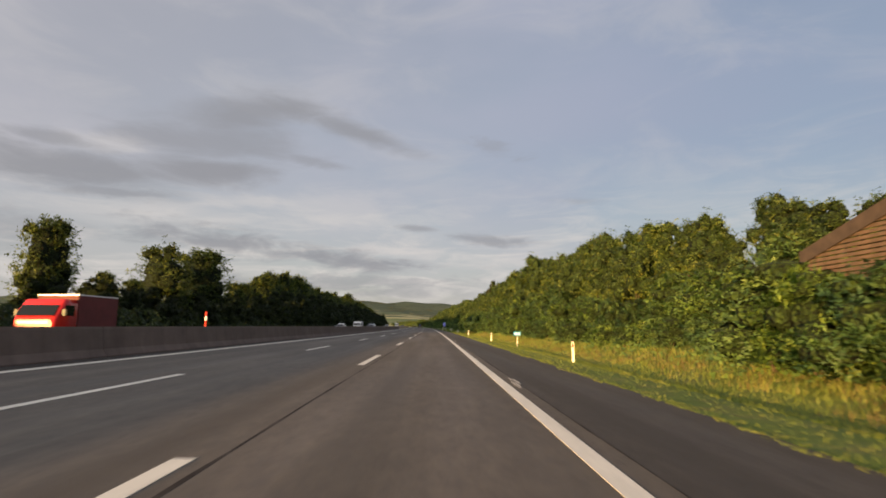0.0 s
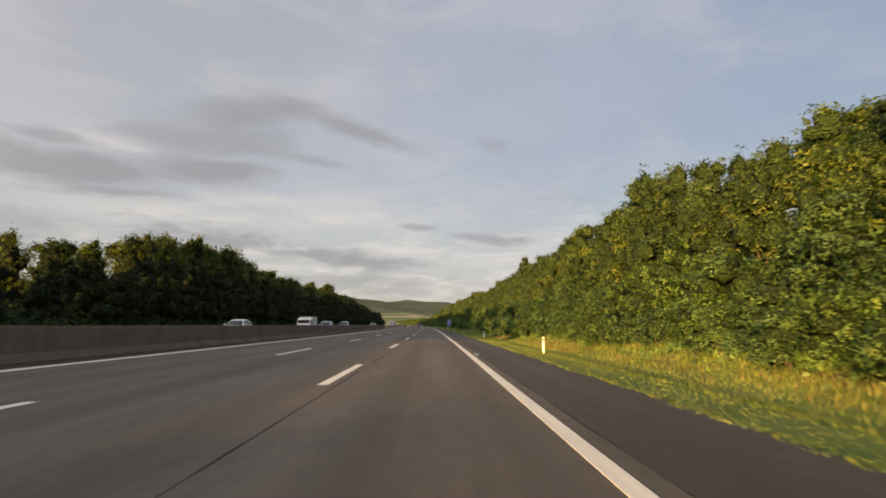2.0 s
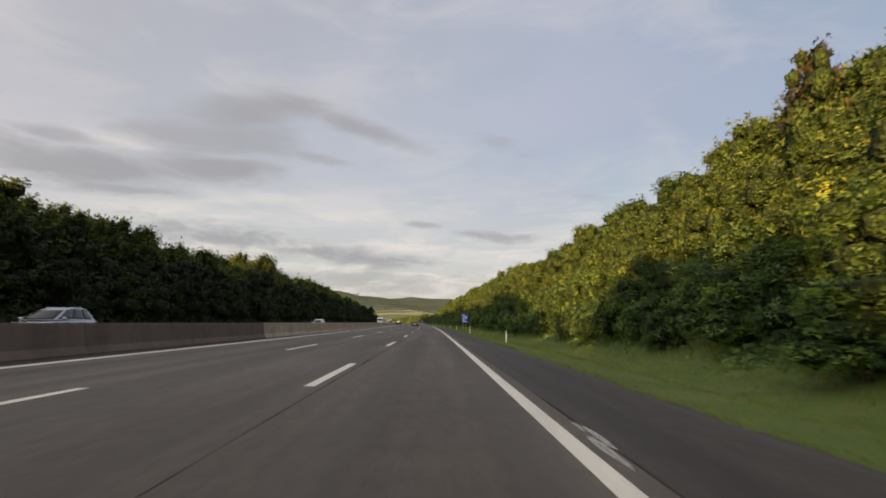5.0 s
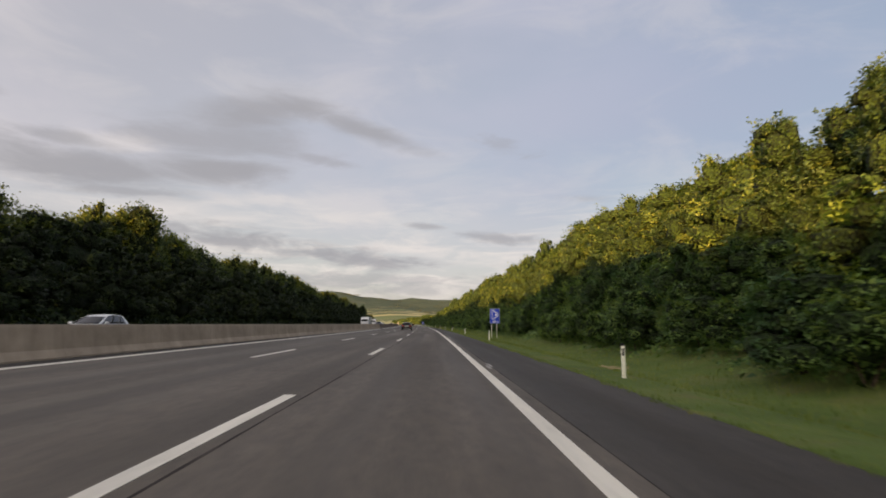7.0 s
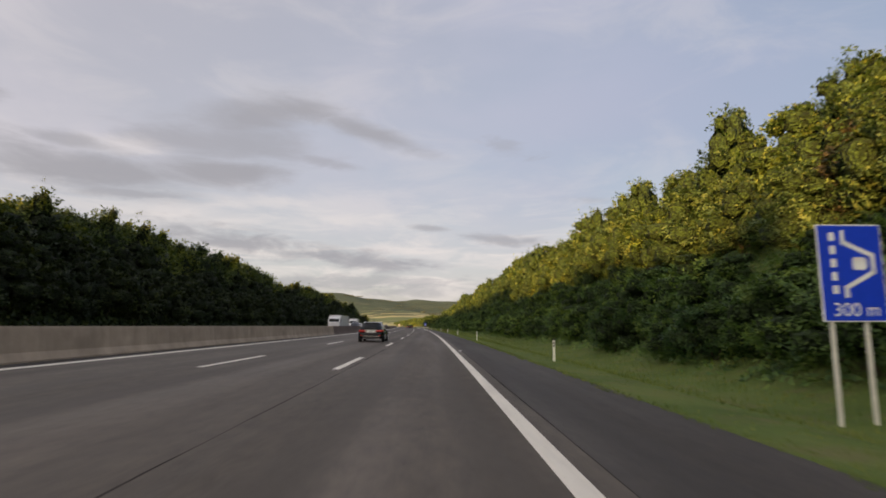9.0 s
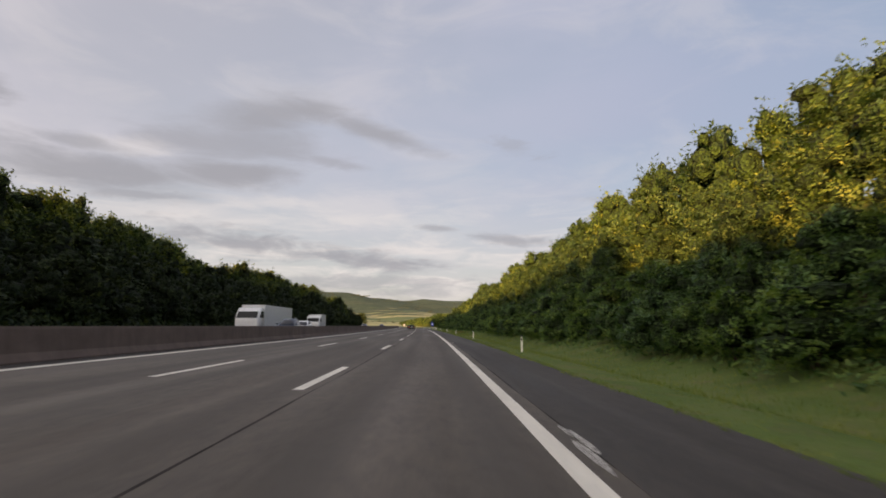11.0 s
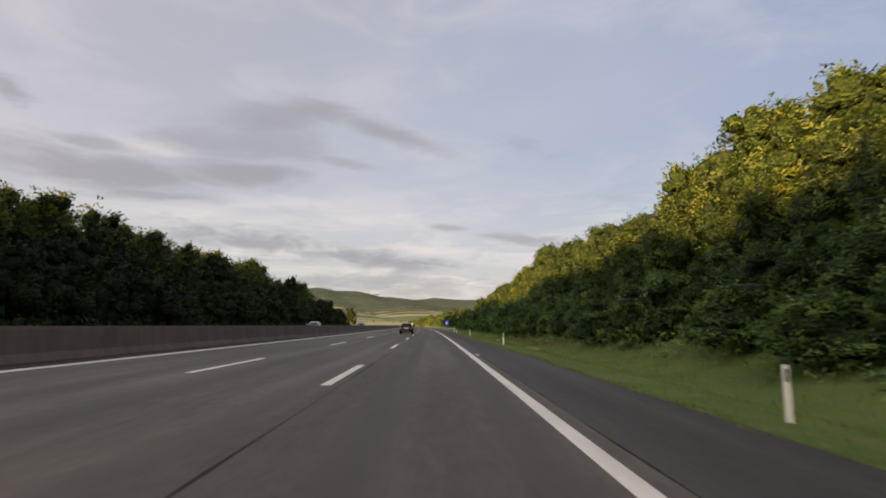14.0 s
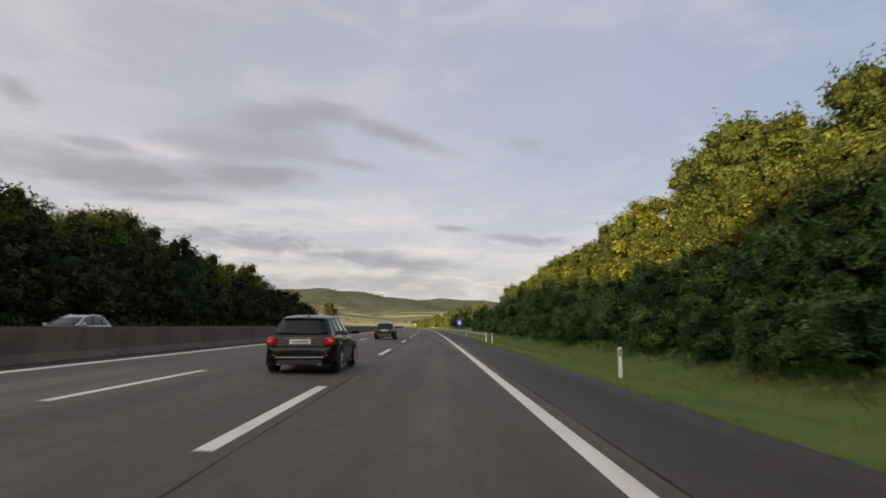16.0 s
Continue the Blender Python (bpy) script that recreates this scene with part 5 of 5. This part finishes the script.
        part("exhaust_tip", cyl(bmesh.new(), 0.038, 0.038, 0.12, Matrix.Translation((sd * 0.55 * h, 0.06, 0.26)) @ Matrix.Rotation(radians(90), 4, "X"), 14), CHROME, e)
        part("reflector", boxed(min(sd * 0.60 * h, sd * 0.76 * h), max(sd * 0.60 * h, sd * 0.76 * h), -0.002, 0.06, 0.455, 0.485, 0.006), TAIL, e, "small red bumper reflector")
        for y in (0.82, 3.52):
            wheel(e, sd * (h - 0.10), y * k, 0.325, sd)
            # arch lip, and a black disc painted as the hollow's shade
            bm = cyl(bmesh.new(), 0.37, 0.37, 0.02, Matrix.Translation((sd * (h - 0.006), y * k, 0.33)) @ Matrix.Rotation(radians(90), 4, "Y"), 28)
            bmesh.ops.delete(bm, geom=[v for v in bm.verts if v.co.z < 0.19], context="VERTS")
            part("arch_shade_disc", bm, POST_BLACK, e, "black disc in place of the wheel arch's shade")
            lip = []
            for i in range(15):
                a = radians(-18 + 216 * i / 14)
                lip.append([(sd * (h + o), y * k + r * math.cos(a), 0.33 + r * math.sin(a)) for r, o in ((0.372, 0.012), (0.40, 0.016), (0.445, -0.006))])
            part("arch_lip", thick_sheet(lip, (-sd * 0.02, 0, 0)), paint, e)
        for y in (1.42, 2.34):
            part("door_handle", boxed(min(sd * (0.985 * h), sd * (h + 0.022)), max(sd * (0.985 * h), sd * (h + 0.022)), y * k, (y + 0.2) * k, belt - 0.13, belt - 0.10, 0.01), CHROME if estate else paint, e)
        part("sill", boxed(min(sd * 0.93 * h, sd * 0.995 * h), max(sd * 0.93 * h, sd * 0.995 * h), 1.25 * k, 3.1 * k, 0.19, 0.25, 0.015), POST_BLACK, e)
    c = house(0.0, 1, 1)
    part("spoiler", thick_sheet([[(x * c.x, c.y - 0.10 + 0.03 * abs(x) ** 2, c.z - 0.004 - 0.012 * x * x) for x in (-0.94, -0.5, 0, 0.5, 0.94)], [(x * c.x, c.y + 0.05, c.z + 0.016 - 0.022 * x * x) for x in (-0.94, -0.5, 0, 0.5, 0.94)]], (0, 0, -0.022)), paint, e)
    part("bumper_insert", boxed(-0.66 * h, 0.66 * h, -0.012, 0.05, 0.405, 0.43, 0.008), CHROME if estate else ZINC, e, "bright bumper strip")
    part("diffuser", boxed(-0.62 * h, 0.62 * h, -0.004, 0.10, 0.25, 0.375, 0.02), POST_BLACK, e, "black lower bumper panel")
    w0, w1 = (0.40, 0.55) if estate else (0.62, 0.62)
    # on the estate this panel carries the painted sky reflection
    part("tailgate_panel", sheet_mesh([(-w0 * h, 0.052 * k, belt - 0.26), (w0 * h, 0.052 * k, belt - 0.26), (w1 * h, 0.088 * k, belt - 0.07), (-w1 * h, 0.088 * k, belt - 0.07)], (0, -1, 0.2), 0.012), GATE_SHEEN if estate else POST_BLACK, e, "tailgate recess round the plate")
    part("tailgate_trim", boxed(-0.46 * h, 0.46 * h, 0.05 * k, 0.13 * k, belt - 0.072, belt - 0.052, 0.006), CHROME, e)
    pz = belt - (0.165 if estate else 0.150)
    pl = part("number_plate", boxed(-0.26, 0.26, 0.030 * k, 0.08 * k, pz - 0.058, pz + 0.058, 0.006), PLATE, e, "white number plate")
    part("plate_bar", boxed(-0.20, 0.20, 0.030 * k - 0.006, 0.04 * k, pz - 0.024, pz + 0.024), POST_GREY, pl, "grey bar")
    rw = house(0.0, 0.16, 1)
    part("wiper", boxed(-0.02, 0.30, rw.y - 0.085, rw.y - 0.055, rw.z - 0.01, rw.z + 0.012, 0.006), POST_BLACK, e)
    part("aerial", boxed(-0.018, 0.018, 0.95 * k, 1.10 * k, H - 0.012, H + 0.05, 0.012), POST_BLACK, e)
    return e


def van(name, label, L, W, H, paint, box_paint, cab, group="oncoming traffic", category="van"):
    """A van or truck that faces -y: its nose at y = 0, a cab of that length, then a tall load box."""
    e = new(name)
    tagged(e, label, category, group)
    h = W / 2
    ch = H * (0.90 if category == "truck" else 0.93)
    rings = []
    for y, w, zb, zt in ((0.0, 0.86, 0.45, ch * 0.55), (0.12, 0.95, 0.38, ch * 0.62), (0.12 + cab * 0.18, 1.0, 0.35, ch * 0.80), (cab * 0.5, 1.0, 0.35, ch), (cab, 1.0, 0.35, ch)):
        w *= h
        half = [(0.9 * w, zb), (w, zb + 0.1), (w, zt - 0.25), (0.93 * w, zt - 0.04), (0.8 * w, zt)]
        rings.append([(x, y, z) for x, z in half] + [(-x, y, z) for x, z in reversed(half)])
    part("cab", loft(rings), paint, e)
    part("load_box", boxed(-h, h, cab + 0.06, L, 0.85 if category == "truck" else 0.45, H, 0.05), box_paint, e)
    part("roof_edge", boxed(-h - 0.01, h + 0.01, cab + 0.05, L + 0.01, H - 0.07, H + 0.02, 0.02), WHITE_PAINT, e, "pale roof rail")
    zs0, zs1 = ch * 0.63, ch * 0.86
    part("windscreen", sheet_mesh([(-0.86 * h, 0.09, zs0), (0.86 * h, 0.09, zs0), (0.84 * h, cab * 0.30, zs1), (-0.84 * h, cab * 0.30, zs1)], (0, -1, 0.4), 0.02), GLASS, e)
    for sd in (1, -1):
        part("side_window", sheet_mesh([(sd * h, cab * 0.34, zs0), (sd * h, cab * 0.86, zs0), (sd * h, cab * 0.86, zs1), (sd * h, cab * 0.42, zs1)], (sd, 0, 0), 0.01), GLASS, e)
        part("headlight", boxed(min(sd * 0.5 * h, sd * 0.82 * h), max(sd * 0.5 * h, sd * 0.82 * h), -0.02, 0.1, 0.72, 0.92, 0.03), LAMP, e)
        part("wing_mirror", boxed(min(sd * h, sd * (h + 0.22)), max(sd * h, sd * (h + 0.22)), cab * 0.25, cab * 0.32, zs0, zs0 + 0.35, 0.03), POST_BLACK, e)
        for y in (cab * 0.5, L - 1.2) if L < 12 else (cab * 0.5, L - 1.2, L - 2.5, L - 3.8):
            wheel(e, sd * (h - 0.14), y, 0.36 if L < 7 else 0.5, sd, 0.26)
    part("bumper", boxed(-0.97 * h, 0.97 * h, -0.08, 0.12, 0.35, 0.66, 0.05), POST_BLACK, e)
    part("light_bar", boxed(-0.7 * h, 0.7 * h, -0.03, 0.06, ch * 0.46, ch * 0.52, 0.01), WHITE_PAINT, e, "white stripe across the nose")
    return e


def stand(e, s, u, turn=0.0, z=None):
    e.matrix_basis = at(s, u, road_z(u) if z is None else z, turn)


OPP_Z = 0.28
stand(car("estate_car", "black estate car with chrome roof rails in the middle lane", 4.66, 1.85, 1.43, BLACK_PAINT, True), 311.5, -5.42)
stand(car("hatchback_car", "dark anthracite hatchback drifting towards the lane dashes", 4.00, 1.79, 1.46, DARK_PAINT, False), 493.6, -4.88)
stand(car("saloon_car", "small dark car far ahead in the middle lane", 4.50, 1.80, 1.45, BLACK_PAINT, False), 528.0, -5.7)
stand(van("red_truck", "red lorry with a dark red tarpaulin body behind the barrier", 5.7, 2.3, 2.75, RED_PAINT, TARP, 1.75, category="truck"), 29.4, -22.5, 0, OPP_Z)
stand(van("white_truck", "long white lorry with a plain box behind the barrier", 14.6, 2.5, 3.25, WHITE_PAINT, WHITE_PAINT, 2.2, category="truck"), 389.5, -20.5, 0, OPP_Z)
stand(van("box_van", "white box van behind the barrier", 6.2, 2.2, 2.9, WHITE_PAINT, WHITE_PAINT, 1.7), 424.5, -20.5, 0, OPP_Z)
stand(van("panel_van", "white panel van behind the barrier", 5.2, 2.0, 2.2, WHITE_PAINT, WHITE_PAINT, 1.8), 142.0, -20.5, 0, OPP_Z)
onc = [("silver_car", "silver estate car on the opposite carriageway", 4.7, 1.85, 1.75, SILVER, True, 180.5, -20.0), ("silver_car", "silver car on the opposite carriageway", 4.4, 1.8, 1.55, SILVER, False, 140.5, -16.5),
       ("white_car", "white car on the opposite carriageway", 4.3, 1.8, 1.55, WHITE_PAINT, False, 115.0, -20.0), ("silver_car", "silver estate car on the opposite carriageway", 4.6, 1.8, 1.6, SILVER, True, 511.0, -20.0),
       ("white_car", "white car on the opposite carriageway", 4.4, 1.8, 1.6, WHITE_PAINT, False, 398.0, -16.0), ("blue_car", "dark blue car on the opposite carriageway", 4.6, 1.8, 1.75, BLUE_PAINT, True, 391.5, -16.0),
       ("white_car", "white car on the opposite carriageway", 4.4, 1.8, 1.55, WHITE_PAINT, False, 245.0, -20.0), ("silver_car", "silver car on the opposite carriageway", 4.4, 1.8, 1.6, SILVER, False, 545.0, -16.5)]
for nm, lb, L_, W_, H_, pt, es, s, u in onc:
    stand(car(nm, lb, L_, W_, H_, pt, es, "oncoming traffic"), s, u, 180, OPP_Z)

# distant lorries and cars ahead
stand(van("far_truck", "distant grey lorry ahead on the motorway", 9.0, 2.5, 3.4, SILVER, SILVER, 2.0, "traffic ahead", "truck"), 980.0, -1.9, 180)
stand(car("far_car", "distant dark car ahead on the motorway", 4.4, 1.8, 1.5, DARK_PAINT, False, "traffic ahead"), 760.0, -5.6)

# ---- red marker pole by the barrier ----
pole = new("marker_pole")
tagged(pole, "thin red and white marker pole behind the concrete barrier", "marker pole")
part("shaft", cyl(bmesh.new(), 0.05, 0.045, 1.75, Matrix.Translation((0, 0, 0.875)), 12), REFLECTOR, pole)
part("band", cyl(bmesh.new(), 0.056, 0.056, 0.22, Matrix.Translation((0, 0, 1.40)), 12), WHITE, pole, "white reflective band")
part("foot", boxed(-0.18, 0.18, -0.18, 0.18, 0.0, 0.05, 0.015), POST_BLACK, pole)
pole.matrix_basis = at(28.6, -13.2, OPP_Z)


# ---- steel guardrail at the end of the cutting ----
def guardrail(s0, s1, u):
    e = new("guardrail")
    tagged(e, "galvanised steel guardrail with a turned-down end beside the shoulder", "guardrail")
    z = road_z(u)
    prof = [(0.0, 0.46), (-0.04, 0.50), (-0.04, 0.57), (0.0, 0.60), (-0.04, 0.64), (-0.04, 0.71), (0.0, 0.75), (0.02, 0.75), (-0.02, 0.70), (-0.02, 0.65), (0.02, 0.60), (-0.02, 0.56), (-0.02, 0.51), (0.02, 0.46), (0.0, 0.46)]
    part("rail", strip("rail", s0, s1, 4, [u + a for a, b in prof], [z + b for a, b in prof], ZINC), None, e)
    me = None
    s = s0 + 0.2
    while s < min(s1, s0 + 160):
        ob = part("post", boxed(-0.03, 0.03, -0.05, 0.05, -0.6, 0.72, 0.006) if me is None else me, ZINC, e)
        me = ob.data
        ob.matrix_basis = at(s, u + 0.08, z)
        s += 4.0
    part("end_post", boxed(-0.05, 0.05, -0.06, 0.06, -0.6, 0.80, 0.01), POST_WHITE, e, "white end post").matrix_basis = at(s0 - 0.1, u + 0.02, z)


guardrail(531.6, 820.0, 3.4)

# far blue sign beyond the guardrail
fs = new("blue_sign")
tagged(fs, "blue motorway sign far ahead on a grey post", "road sign")
part("post", cyl(bmesh.new(), 0.05, 0.05, 3.6, Matrix.Translation((0, 0.06, 1.5)), 10), ZINC, fs)
part("panel", boxed(-0.6, 0.6, -0.015, 0.015, 1.6, 3.2, 0.01), BLUE, fs)
part("mark", boxed(-0.3, 0.3, -0.022, -0.014, 2.0, 2.8, 0.02), WHITE, fs, "white sign symbol")
fs.matrix_basis = at(600.0, 5.0, float(ground_z(np.float64(600), np.float64(5.0))))


# ---- wooden noise wall at the start, its top stepping down ----
WOOD = mat_plain("weathered_boards", (0.115, 0.075, 0.055), 0.85, 0, 0.35, 3.0, 0.3)
WOOD_CAP = mat_plain("dark_cap_boards", (0.055, 0.040, 0.034), 0.85, 0, 0.3, 3.0, 0.3)
wall = new("noise_wall")
tagged(wall, "brown slatted wooden noise wall with a sloping dark cap", "noise wall")
U_W = 10.6
for i in range(30):
    z = 1.35 + i * 0.14
    # each board ends where the sloping cap meets it
    s_end = 11.7 + (5.10 - z) / 0.27
    if s_end < 2:
        continue
    x0, x1 = -6.0, min(s_end, 17.6)
    ob = part("board", boxed(-0.03, 0.03, 0, x1 - x0, 0, 0.105, 0.008), WOOD, wall)
    ob.matrix_basis = at(x0, U_W, z)
sheet = sheet_mesh([(0, 0, 0), (0, 8.2, -0.27 * 8.2), (0, 8.2, -0.27 * 8.2 + 0.42), (0, 0, 0.42)], (1, 0, 0), 0.14)
part("cap", sheet, WOOD_CAP, wall, "dark sloping cap board").matrix_basis = at(9.7, U_W - 0.08, 5.50)
for s in (-5.5, -1.5, 2.5, 6.5, 10.5, 14.5):
    part("wall_post", boxed(-0.08, 0.08, -0.08, 0.08, -1.2, max(1.0, (5.05 if s < 11 else 5.05 - 0.27 * (s - 11)) - 0.5), 0.01), WOOD_CAP, wall).matrix_basis = at(s, U_W + 0.13, 0.4)


# ---- white paint marks beside the edge line ----
SMEAR, _n, _l, _b = material("worn_paint_mark", 0.8)
_l.new(ramp(_n, _l, tex(_n, _l, 14.0, 6, 0.7), [(0.40, (0.11, 0.10, 0.09)), (0.58, (0.48, 0.46, 0.42))]), _b.inputs["Base Color"])


def survey_mark(seed):
    g = random.Random(seed)
    bm = bmesh.new()
    for j, (cx, cy, rx, ry) in enumerate(((0.05, 0.0, 0.055, 0.75), (0.16, 0.62, 0.045, 0.65), (0.10, 1.3, 0.035, 0.35))):
        inner, outer = [], []
        for i in range(14):
            a = 2 * math.pi * i / 14
            w = g.uniform(0.85, 1.15)
            outer.append(bm.verts.new((cx + math.cos(a) * rx * w, cy + math.sin(a) * ry * w, 0)))
            inner.append(bm.verts.new((cx + math.cos(a) * rx * 0.10 * w, cy + math.sin(a) * ry * 0.12 * w, 0)))
        for i in range(14):
            bm.faces.new((outer[i], outer[(i + 1) % 14], inner[(i + 1) % 14], inner[i]))
    r = bmesh.ops.extrude_face_region(bm, geom=list(bm.faces))
    bmesh.ops.translate(bm, verts=[v for v in r["geom"] if isinstance(v, bmesh.types.BMVert)], vec=(0, 0, 0.003))
    bmesh.ops.recalc_face_normals(bm, faces=bm.faces)
    me = bpy.data.meshes.new("survey_mark")
    bm.to_mesh(me)
    bm.free()
    me.materials.append(SMEAR)
    return me


_marks = [survey_mark(i) for i in range(3)]
for i in range(16):
    s = 12.6 + 36.0 * i
    ob = new("survey_mark", _marks[i % 3])
    ob.matrix_basis = at(s, 0.22, road_z(0.3) + 0.004)
    tagged(ob, "white looped paint mark on the shoulder beside the edge line", "road marking", group="shoulder marks", kind="structure")


# ---- cut branches lying in the verge ----
STRAW = mat_plain("pale_dry_wood", (0.40, 0.32, 0.19), 0.9, 0, 0.3, 8)


def branches(seed, n, spread):
    g = random.Random(seed)
    e = new("cut_branches")
    tagged(e, "pale dry cut branches lying on the verge grass", "branches", "verge litter")
    for i in range(n):
        ln = g.uniform(0.4, 1.1)
        m = Matrix.Translation((g.uniform(-0.35, 0.35) * spread, g.uniform(-0.9, 0.9) * spread, g.uniform(0.06, 0.14))) @ Matrix.Rotation(g.uniform(0, 3.14), 4, "Z") @ Matrix.Rotation(radians(90 + g.uniform(-8, 8)), 4, "X")
        part("stick", cyl(bmesh.new(), 0.022, 0.008, ln, m, 6), STRAW, e)
    return e


for i, (s, u, n, w) in enumerate(((233.0, 5.4, 10, 0.9), (413.5, 4.9, 14, 1.2), (461.0, 5.6, 16, 1.3), (478.5, 5.2, 9, 0.9))):
    branches(i, n, w).matrix_basis = at(s, u, float(ground_z(np.float64(s), np.float64(u))))
